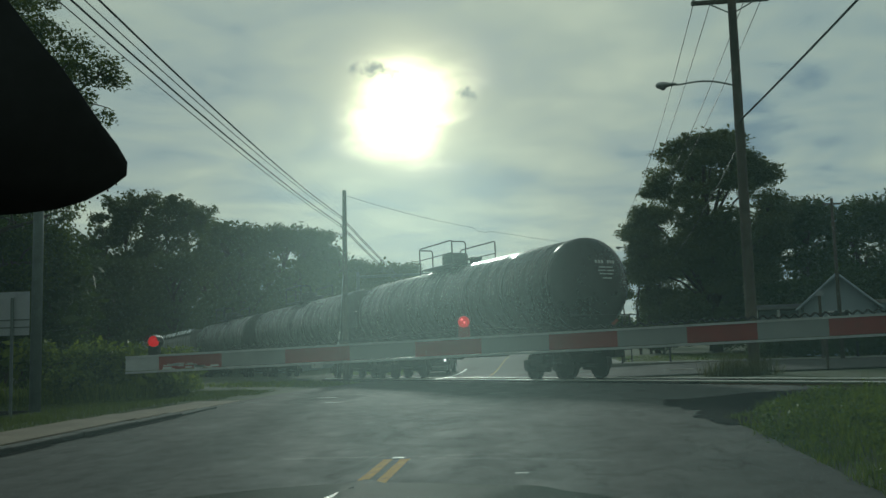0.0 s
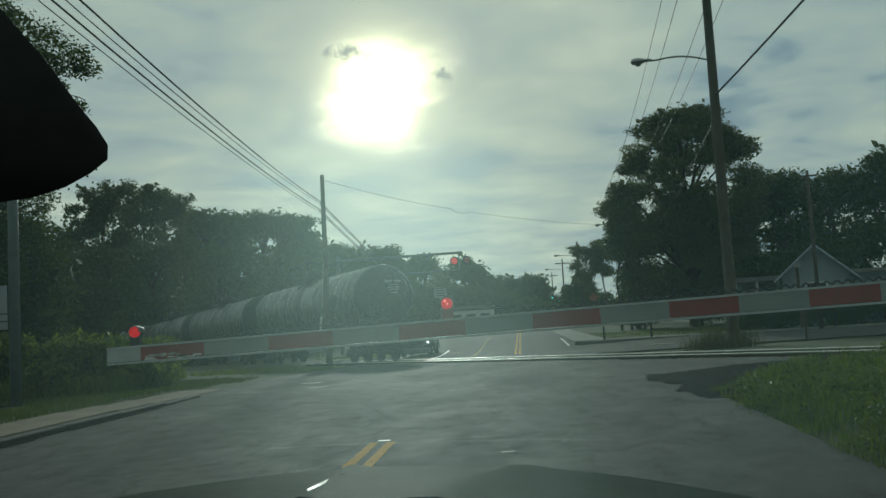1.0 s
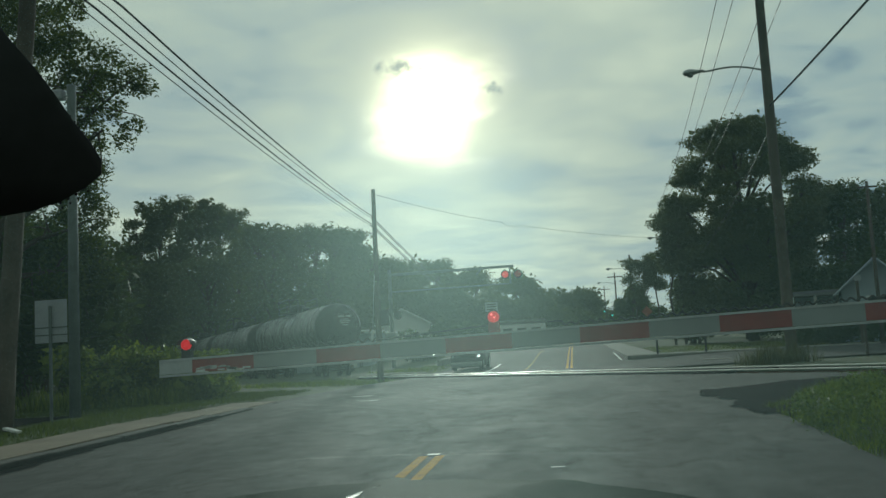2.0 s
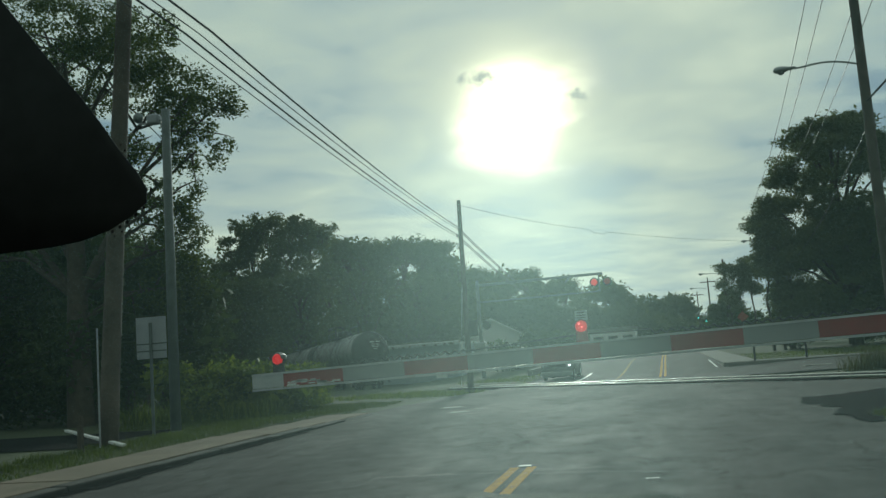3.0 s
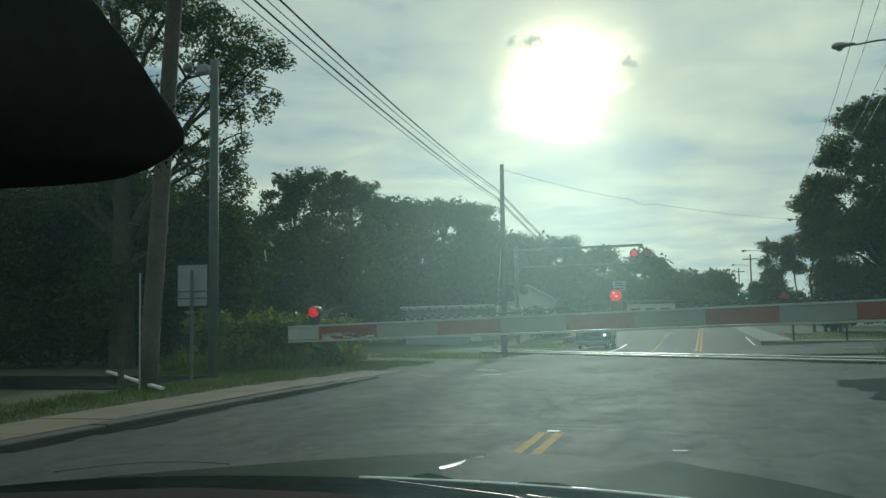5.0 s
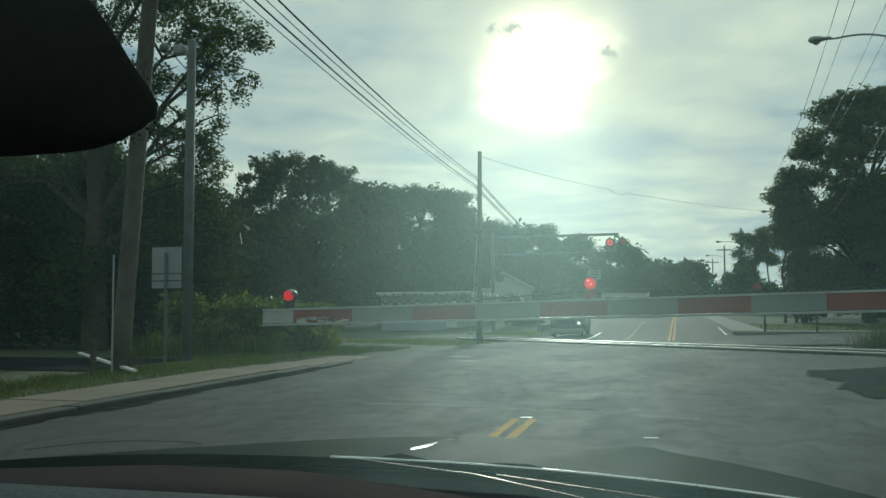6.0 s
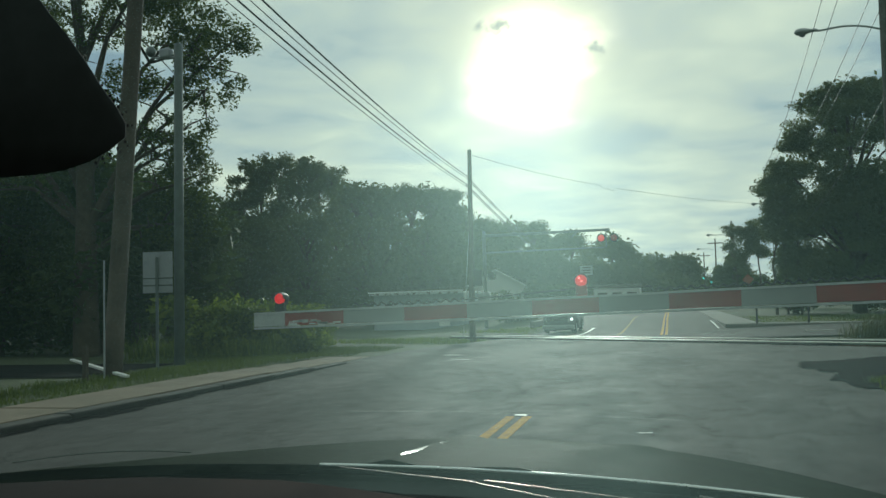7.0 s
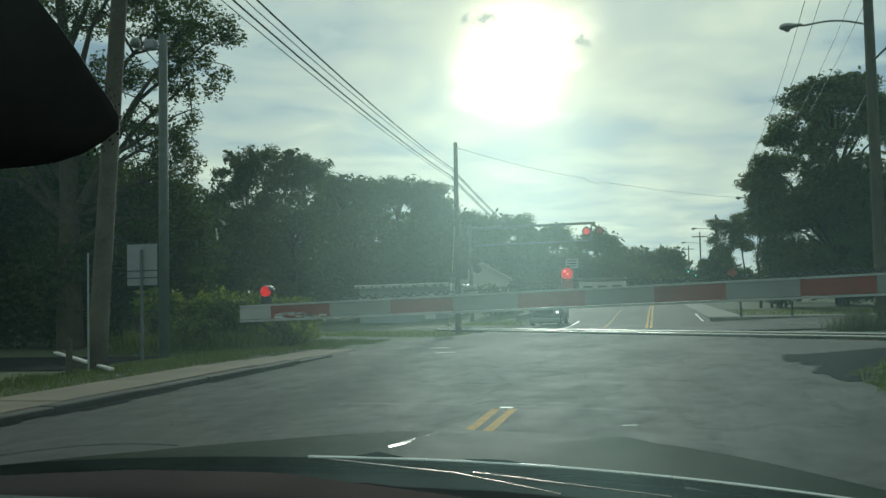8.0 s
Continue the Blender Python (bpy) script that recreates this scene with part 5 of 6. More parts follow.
def build_grass():
    rng = np.random.default_rng(5)

    def area(n, x0, x1, y0, y1, keep):
        x, y = rng.uniform(x0, x1, n), rng.uniform(y0, y1, n)
        m = keep(x, y)
        return x[m], y[m]
    n1 = lambda x, y: np.sin(x * 2.1 + 1.3 * np.sin(y * 1.3)) * np.sin(y * 1.7 + x)
    x, y = area(90000, 2.5, 11, 5.5, 19.5, lambda x, y: (x > 2.42 + 0.10 * n1(x * 2, y * 2)) & (y < 13.2 + 2.1 * (x - 2.45) + 0.3 * n1(x, y)) & (y < 15.9 + 0.4 * (x - 4.0) + 0.4 * n1(x * 1.4, y)))
    thin = n1(x * 1.9, y * 1.9) + 0.7 * n1(x * 4.3 + 2, y * 3.7) + rng.normal(size=len(x)) * 0.35 > -0.25
    x, y = x[thin], y[thin]
    blades("verge_grass", x, y, ground_z(x, y), 0.17, 0.011, M["grass"], "rough green grass on the road verge", "grass", 21, 0.6)
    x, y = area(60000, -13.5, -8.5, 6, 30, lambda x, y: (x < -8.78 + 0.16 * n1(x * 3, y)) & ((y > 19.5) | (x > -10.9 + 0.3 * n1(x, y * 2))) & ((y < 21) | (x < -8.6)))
    blades("verge_grass", x, y, ground_z(x, y), 0.10, 0.012, M["shaded_grass"], "short grass behind the sidewalk, darkened for the wood's shade", "grass", 22, 0.5)
    x, y = area(12000, -14.5, -10.4, 21.5, 33, lambda x, y: (y > 22.5 + 0.3 * (x + 11)) & (x < -10.6 - 0.22 * np.maximum(0, y - 24)))
    blades("tall_weeds", x, y, ground_z(x, y), 0.5, 0.022, M["weed"], "tall weeds at the edge of the wood", "weeds", 23, 0.5)
    x, y = area(15000, 2.8, 34, 45, 60, lambda x, y: (x > 4.2) & (y > 46.2))
    blades("lawn", x, y, ground_z(x, y), 0.10, 0.03, M["grass"], "mown lawn before the house", "grass", 24, 0.5)
    x, y = area(9000, 4.5, 9.5, 28.5, 33.5, lambda x, y: ((x - 6.5) / 1.5) ** 2 + ((y - 31.3) / 1.1) ** 2 < 0.35 + 0.65 * rng.random(len(x)) ** 2)
    blades("tall_weeds", x, y, ground_z(x, y), 0.66, 0.016, M["dry_weed"], "clump of dry weeds round the pole's foot", "weeds", 25, 0.6)
    x, y = area(9000, -14, -8.0, 34, 60, lambda x, y: np.abs((x - TR_P[0]) * TR_N[0] + (y - TR_P[1]) * TR_N[1]) > 2.6)
    blades("verge_grass", x, y, ground_z(x, y), 0.16, 0.03, M["grass"], "bright grass beside the railway", "grass", 26, 0.5)


def build_verge_weeds():
    """Broad-leaved weeds and seed stalks in the rough verge."""
    rnd = random.Random(77)
    rng = np.random.default_rng(78)
    blobs = []
    for _ in range(230):
        x, y = rnd.uniform(2.55, 9.5), rnd.uniform(6.0, 18.5)
        if y > 12.4 + 1.7 * (x - 2.75) or y > 15.2 + 0.35 * (x - 4.4):
            continue
        r = rnd.uniform(0.10, 0.30)
        blobs.append((x, y, float(ground_z(x, y)) + r * 0.45, r * 1.3, r * 1.3, r * 0.8))
    V, F = leaf_cloud(blobs, 26000, 0.055, rng, 22, 1.3)
    ob = np_mesh("broadleaf_weeds", V, F, M["weed_dark"])
    tagged(ob, "low broad-leaved weeds in the rough verge", "weeds", kind="stuff")
    n = 900
    x = rng.uniform(3.0, 9, n)
    y = rng.uniform(8, 18, n)
    m = (y < 12.4 + 1.7 * (x - 2.75)) & (y < 15.2 + 0.35 * (x - 4.4))
    x, y = x[m], y[m]
    blades("seed_stalks", x, y, ground_z(x, y), 0.42, 0.008, M["grass"], "tall grass stalks in the rough verge", "grass", 79, 0.3)


build_grass()
build_verge_weeds()


# ---- buildings and far things ----
def gable_house(name, loc, rz, w, d, eave, ridge, wall, roof, label, siding=True):
    """Gable end faces -Y; walls hollow, siding boards proud of them."""
    e = thing(name, loc, label, "house", rz=rz)
    t = 0.15
    for x0, x1, y0, y1 in ((-w / 2, w / 2, 0, t), (-w / 2, w / 2, d - t, d), (-w / 2, -w / 2 + t, t, d - t), (w / 2 - t, w / 2, t, d - t)):
        part("wall", box((x0, y0, -0.2), (x1, y1, eave)), wall, e)
    for y in (0, d - t):
        bm = bmesh.new()
        v = [bm.verts.new(p) for p in ((-w / 2, y, eave), (w / 2, y, eave), (0, y, ridge), (-w / 2, y + t, eave), (w / 2, y + t, eave), (0, y + t, ridge))]
        for f in ((0, 1, 2), (5, 4, 3), (0, 3, 4, 1), (1, 4, 5, 2), (2, 5, 3, 0)):
            bm.faces.new([v[i] for i in f])
        bmesh.ops.recalc_face_normals(bm, faces=bm.faces)
        part("gable", bm, wall, e)
    for sx in (-1, 1):
        bm = bmesh.new()
        o = 0.35
        k = (ridge - eave) / (w / 2)
        a, b = (0, ridge + 0.02), (sx * (w / 2 + o), eave - o * k + 0.02)
        v = []
        for dz in (0, 0.14):
            v += [bm.verts.new((a[0], -0.4, a[1] + dz)), bm.verts.new((b[0], -0.4, b[1] + dz)), bm.verts.new((b[0], d + 0.4, b[1] + dz)), bm.verts.new((a[0], d + 0.4, a[1] + dz))]
        for f in ((0, 1, 2, 3), (4, 5, 6, 7), (0, 1, 5, 4), (1, 2, 6, 5), (2, 3, 7, 6), (3, 0, 4, 7)):
            bm.faces.new([v[i] for i in f])
        bmesh.ops.recalc_face_normals(bm, faces=bm.faces)
        part("roof", bm, roof, e, "pitched roof")
        part("fascia", tube((a[0], -0.42, a[1] + 0.05), (b[0], -0.42, b[1] + 0.05), 0.06, 0.06, 6), wall, e)
    if siding:
        z = 0.1
        while z < ridge - 0.25:
            hw = w / 2 if z < eave else (w / 2) * (ridge - z) / (ridge - eave)
            part("siding_board", box((-hw + 0.02, -0.022, z), (hw - 0.02, -0.002, z + 0.19), 0.004), wall, e)
            z += 0.2
    return e


def window(parent, x, y, z, w, h):
    f = part("window", box((x - w / 2 - 0.08, y - 0.05, z - 0.08), (x + w / 2 + 0.08, y - 0.015, z + h + 0.08), 0.01), M["white_paint"], parent, "white framed window")
    part("pane", box((x - w / 2, y - 0.058, z), (x + w / 2, y - 0.05, z + h / 2 - 0.02)), M["glass_dark"], f)
    part("pane", box((x - w / 2, y - 0.058, z + h / 2 + 0.02), (x + w / 2, y - 0.05, z + h)), M["glass_dark"], f)


def build_buildings():
    # white-blue house with a side porch, behind the lawn
    e = gable_house("house", (15.1, 47.9, 0.1), -16, 3.3, 8.0, 2.5, 3.98, M["siding"], M["shingle"], "pale blue clapboard house with gabled roof and porch")
    window(e, 0.0, 0, 0.9, 0.9, 1.2)
    part("porch_roof", box((-4.15, 0.3, 2.36), (-1.7, 4.0, 2.62), 0.03), M["shingle"], e, "flat grey porch roof")
    for x in (-4.0, -2.9, -1.85):
        part("porch_post", box((x - 0.07, 0.4, -0.1), (x + 0.07, 0.54, 2.42), 0.01), M["white_paint"], e)
    part("porch_floor", box((-4.15, 0.3, -0.2), (-1.7, 4.0, 0.2), 0.02), M["concrete"], e)
    part("porch_wall", box((-4.05, 3.8, 0.2), (-1.7, 3.98, 2.36)), M["siding"], e)
    part("wing", box((1.7, 1.2, -0.2), (9.0, 7.0, 2.5), 0.02), M["siding"], e, "low side wing")
    part("wing_roof", box((1.67, 0.8, 2.5), (9.3, 7.4, 2.7), 0.03), M["concrete"], e, "pale flat roof edge")
    window(e, 4.3, 1.2, 0.9, 1.1, 1.2)
    window(e, 7.3, 1.2, 0.9, 1.1, 1.2)
    # pole and sign before the house
    e = thing("sign_post", (13.3, 44.9, 0.1), "wooden post with a small pale sign", "sign post")
    part("post", box((-0.06, -0.06, -0.2), (0.06, 0.06, 3.0), 0.01), M["wood"], e)
    part("board", box((-0.17, -0.1, 2.85), (0.17, -0.065, 3.1), 0.01), M["sign_back"], e, "small pale sign board")
    e = thing("utility_pole", (13.9, 44.0, 0.1), "slim wooden utility pole before the house", "utility pole")
    part("shaft", tube((0, 0, -0.3), (0, 0, 7.4), 0.10, 0.07, 12), M["wood"], e, "", True)
    part("crossarm", box((-0.4, -0.04, 7.1), (0.4, 0.04, 7.18), 0.01), M["wood"], e)
    # white house far beyond the railway
    e = gable_house("house", (-17.7, 93.3, 0.0), 10, 5.8, 12.0, 3.0, 4.6, M["white_paint"], M["metal_roof"], "small white house with a bright metal roof", False)
    window(e, -1.2, 0, 1.0, 0.9, 1.2)
    window(e, 1.2, 0, 1.0, 0.9, 1.2)
    # long low shed, its flat roof edge bright
    e = thing("long_shed", (-21.15, 75.2, -0.3), "long low shed with a bright metal roof edge", "shed", rz=-10)
    for x0, x1, y0, y1 in ((-4.3, 4.3, 0.0, 0.15), (-4.3, 4.3, 5.0, 5.15), (-4.3, -4.15, 0.15, 5.0), (4.15, 4.3, 0.15, 5.0)):
        part("wall", box((x0, y0, -0.6), (x1, y1, 2.44)), M["siding"], e)
    for i in range(9):
        part("roof_panel", box((-4.5 + i, -0.5, 2.45), (-3.51 + i, 5.6, 2.60), 0.015), M["metal_roof"], e)
    part("gutter", tube((-4.5, -0.56, 2.66), (4.5, -0.56, 2.68), 0.06, 0.06, 8), M["white_paint"], e, "white eaves gutter")
    part("door", box((2.0, -0.05, -0.3), (3.0, -0.002, 1.9), 0.01), M["white_paint"], e)
    for x in (-2.8, -0.8, 0.8):
        window(e, x, 0, 0.9, 0.8, 0.8)
    # commercial block down the street
    e = thing("shop_building", (-5.4, 96.0, 0.0), "low pale shop building down the street", "building")
    part("wall", box((-2.4, 0, -0.2), (2.3, 6, 2.5), 0.02), M["white_paint"], e)
    part("parapet", box((-2.5, -0.1, 2.5), (2.4, 6.1, 2.85), 0.02), M["concrete"], e)
    for x in (-1.5, 0, 1.5):
        window(e, x, 0, 0.6, 1.0, 1.4)


def build_signs():
    e = thing("street_sign", (-8.85, 100.0, 0.1), "pale square sign on a slim post", "road sign")
    part("post", tube((0, 0.05, -0.2), (0, 0.05, 4.7), 0.06, 0.06, 8), M["galv"], e)
    part("plate", box((-0.7, -0.03, 3.9), (0.7, 0.0, 4.95), 0.01), M["sign_back"], e, "pale sign plate")
    for k in range(3):
        part("writing_bar", box((-0.5, -0.036, 4.68 - k * 0.28), (0.5, -0.031, 4.76 - k * 0.28)), M["dark_steel"], e)
    # bollard posts at the side street corner
    p = thing("kerb_post", (3.9, 45.0, 0.03), "short dark steel post beside the kerb", "post", "posts at the corner")
    part("shaft", tube((0, 0, -0.2), (0, 0, 0.68), 0.05, 0.05, 10), M["dark_steel"], p)
    part("cap", lathe([(0.055, 0), (0.055, 0.03), (0.02, 0.05)], "Z", 10, Matrix.Translation((0, 0, 0.68))), M["dark_steel"], p)
    for x, y in ((6.18, 44.95), (10.0, 44.95), (14.9, 44.95)):
        copy_thing(p, pose(x, y, 0.03))
    e = thing("marker_sign", (10.0, 33.4, hz(10, 33.4)), "thin dark marker post in weeds", "post")
    part("shaft", box((-0.04, -0.03, -0.2), (0.04, 0.03, 1.3), 0.01), M["wood"], e)
    # traffic signals far down the street
    g = thing("traffic_signal", (4.0, 222.0, 0.0), "span-wire traffic signals showing green", "traffic signal")
    part("pole", tube((9.0, 0, 0), (9.0, 0, 7.5), 0.15, 0.12, 10), M["galv"], g)
    part("pole", tube((-9.0, 0, 0), (-9.0, 0, 7.5), 0.15, 0.12, 10), M["galv"], g)
    part("span_wire", tube((-9.0, 0, 6.6), (9.0, 0, 6.6), 0.03, 0.03, 6), M["cable"], g)
    for x, z in ((-0.2, 5.0), (2.95, 4.7), (3.75, 5.6), (5.4, 4.75)):
        b = part("signal_box", box((x - 0.2, -0.15, z - 0.2), (x + 0.2, 0.15, z + 0.9), 0.04), M["black"], g)
        part("lens", lathe([(0.02, -0.05), (0.15, -0.03), (0.17, 0.0)], "Y", 14, Matrix.Translation((x, -0.16, z))), M["lamp_green"], b, "lit green lens")
        part("hanger", tube((x, 0, z + 0.9), (x, 0, 6.6), 0.02, 0.02, 6), M["cable"], b)
    e = thing("work_sign", (7.95, 100.0, 0.1), "orange diamond warning sign beside the street", "road sign")
    part("post", tube((0, 0, -0.2), (0, 0, 2.4), 0.04, 0.04, 8), M["galv"], e)
    part("plate", box((-0.42, -0.05, -0.42), (0.42, -0.02, 0.42), 0.01, Matrix.Translation((0, 0, 2.9)) @ pose(0, 0, 0, 0, 45, 0)), M["orange"], e)


def build_waiting_car():
    """A silver pickup that waits on the far side, facing the crossing."""
    e = thing("pickup_truck", (-5.85, 48.5, hz(-5.7, 49.6)), "silver pickup truck waiting beyond the railway with lit lamp", "pickup truck")
    w = 0.82
    bm = bmesh.new()
    prof = [(0, 0.2), (0, 0.98), (0.12, 1.08), (1.35, 1.16), (1.95, 1.48), (2.2, 1.52), (3.4, 1.52), (3.75, 1.2), (5.4, 1.2), (5.45, 0.25)]
    rows = [[bm.verts.new((x * (1.0 if z < 1.3 else 0.86), y, z)) for y, z in prof] for x in (-w, w)]
    n = len(prof)
    for i in range(n):
        bm.faces.new((rows[0][i], rows[0][(i + 1) % n], rows[1][(i + 1) % n], rows[1][i]))
    bm.faces.new(rows[0][::-1])
    bm.faces.new(rows[1])
    bmesh.ops.recalc_face_normals(bm, faces=bm.faces)
    bmesh.ops.bevel(bm, geom=list(bm.edges), offset=0.05, segments=2, affect="EDGES")
    part("body", bm, M["silver"], e, "", True)
    bm = bmesh.new()
    v = [bm.verts.new(p) for p in ((-0.74, 1.36, 1.22), (0.74, 1.36, 1.22), (0.66, 1.86, 1.45), (-0.66, 1.86, 1.45))]
    bm.faces.new(v)
    bmesh.ops.solidify(bm, geom=bm.faces, thickness=0.02)
    part("windscreen", bm, M["glass_dark"], e, "dark windscreen")
    part("grille", box((-0.5, -0.03, 0.72), (0.5, 0.02, 0.98), 0.01), M["black"], e)
    part("bumper", box((-0.84, -0.12, 0.26), (0.84, 0.05, 0.5), 0.05), M["galv"], e, "pale bumper")
    for x in (-0.7, 0.7):
        part("headlight", lathe([(0.01, -0.05), (0.055, -0.035), (0.07, 0.03)], "Y", 14, Matrix.Translation((x, -0.01, 0.80))), M["lamp_white"] if x > 0 else M["sign_back"], e, "round headlight")
    for x in (-0.84, 0.84):
        part("wing_mirror", box((x - 0.06, 1.4, 1.2), (x + 0.06, 1.5, 1.38), 0.03), M["black"], e)
    for x in (-0.74, 0.74):
        for y in (0.95, 4.3):
            wh = part("wheel", lathe([(0.2, -0.11), (0.34, -0.1), (0.37, -0.05), (0.37, 0.05), (0.34, 0.1), (0.2, 0.11)], "X", 20, Matrix.Translation((x, y, 0.37))), M["rubber"], e, "black tyre")
            part("rim", lathe([(0.03, -0.118), (0.2, -0.112), (0.2, 0.112), (0.03, 0.118)], "X", 14, Matrix.Translation((x, y, 0.37))), M["galv"], wh)


def build_house_shrubs():
    # shrubs added to darken the lower house wall
    for i, (x, y, h) in enumerate(((11.3, 46.9, 1.0), (12.7, 46.8, 1.3), (14.0, 46.7, 1.5), (15.4, 46.6, 1.4), (16.8, 46.9, 1.6), (18.3, 47.4, 1.5), (20.0, 48.0, 1.6), (21.8, 48.4, 1.7))):
        r2 = random.Random(540 + i)
        bl = [(r2.uniform(-0.7, 0.7), r2.uniform(-0.35, 0.35), r2.uniform(0.2, h * 0.8), 0.42, 0.38, 0.34) for _ in range(14)]
        e = tree((x, y, 0.0), bl, 3600, 0.10, "leaf_dark", "dark shrub added before the house wall", 560 + i, 0.04, "house_shrub", True, 0.1, 40, 1.8)
        tagged(e, category="shrub")


build_buildings()
build_house_shrubs()
build_signs()
build_waiting_car()


def build_hedge():
    for i, (x, y, h) in enumerate(((-12.6, 92.0, 2.6), (-10.9, 91.0, 2.2), (-12.0, 70.0, 1.3))):
        r2 = random.Random(500 + i)
        bl = [(r2.uniform(-0.9, 0.9), r2.uniform(-0.6, 0.6), r2.uniform(0.3, h * 0.85), 0.6, 0.6, 0.5) for _ in range(12)]
        e = tree((x, y, 0.1), bl, 4200, 0.24, "leaf_dark", "dark clipped hedge bush by the street", 520 + i, 0.06, "hedge_bush", True, 0.1)
        tagged(e, category="bush")


build_hedge()


# ---- the car that carries the camera ----
def windscreen_material():
    """Green-tinted, dusty glass; its scattering film also stands in for glare haze."""
    m = bpy.data.materials.new("dusty_haze_windscreen")
    m.use_nodes = True
    nt = m.node_tree
    nt.nodes.clear()
    out = nd(nt, "ShaderNodeOutputMaterial")
    tr = nd(nt, "ShaderNodeBsdfTransparent", ins={0: (0.745, 0.93, 0.965, 1)})
    tl = nd(nt, "ShaderNodeBsdfTranslucent", ins={0: (0.42, 0.90, 0.92, 1)})
    fw = nd(nt, "ShaderNodeBsdfRefraction", ins={"Color": (0.54, 0.95, 0.97, 1), "Roughness": 0.7, "IOR": 1.33})
    tc = nd(nt, "ShaderNodeTexCoord")
    n1 = nd(nt, "ShaderNodeTexNoise", ins={"Scale": 5.0, "Detail": 4.0})
    mp = nd(nt, "ShaderNodeMapping")
    mp.inputs["Scale"].default_value = (1.0, 0.3, 0.25)
    nt.links.new(tc.outputs["Object"], mp.inputs[0])
    nt.links.new(mp.outputs[0], n1.inputs[0])
    haze_mix = nd(nt, "ShaderNodeMixShader", ins={0: 0.42})
    nt.links.new(tl.outputs[0], haze_mix.inputs[1])
    nt.links.new(fw.outputs[0], haze_mix.inputs[2])
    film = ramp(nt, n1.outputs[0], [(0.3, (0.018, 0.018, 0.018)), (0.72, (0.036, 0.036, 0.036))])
    # film thickens to the right, painting the haze stronger on that side
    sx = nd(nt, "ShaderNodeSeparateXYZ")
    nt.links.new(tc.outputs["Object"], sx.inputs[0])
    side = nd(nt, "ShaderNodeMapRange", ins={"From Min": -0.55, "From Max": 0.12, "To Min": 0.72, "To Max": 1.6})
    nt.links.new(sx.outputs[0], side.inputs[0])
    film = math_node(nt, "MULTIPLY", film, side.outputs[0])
    a = nd(nt, "ShaderNodeMixShader")
    nt.links.new(film, a.inputs[0])
    nt.links.new(tr.outputs[0], a.inputs[1])
    nt.links.new(haze_mix.outputs[0], a.inputs[2])
    gl = nd(nt, "ShaderNodeBsdfGlossy", ins={"Roughness": 0.02, "Color": (1, 1, 1, 1)})
    fr = nd(nt, "ShaderNodeFresnel", ins={"IOR": 1.2})
    b = nd(nt, "ShaderNodeMixShader")
    nt.links.new(fr.outputs[0], b.inputs[0])
    nt.links.new(a.outputs[0], b.inputs[1])
    nt.links.new(gl.outputs[0], b.inputs[2])
    nt.links.new(b.outputs[0], out.inputs[0])
    return m


def hood_z(x, y):
    u = (y - 1.15) / 1.15
    return 1.142 - 0.115 * u - 0.02 * u * u - 0.155 * abs(x + 0.45) ** 2.2 * (0.6 + 0.4 * u)


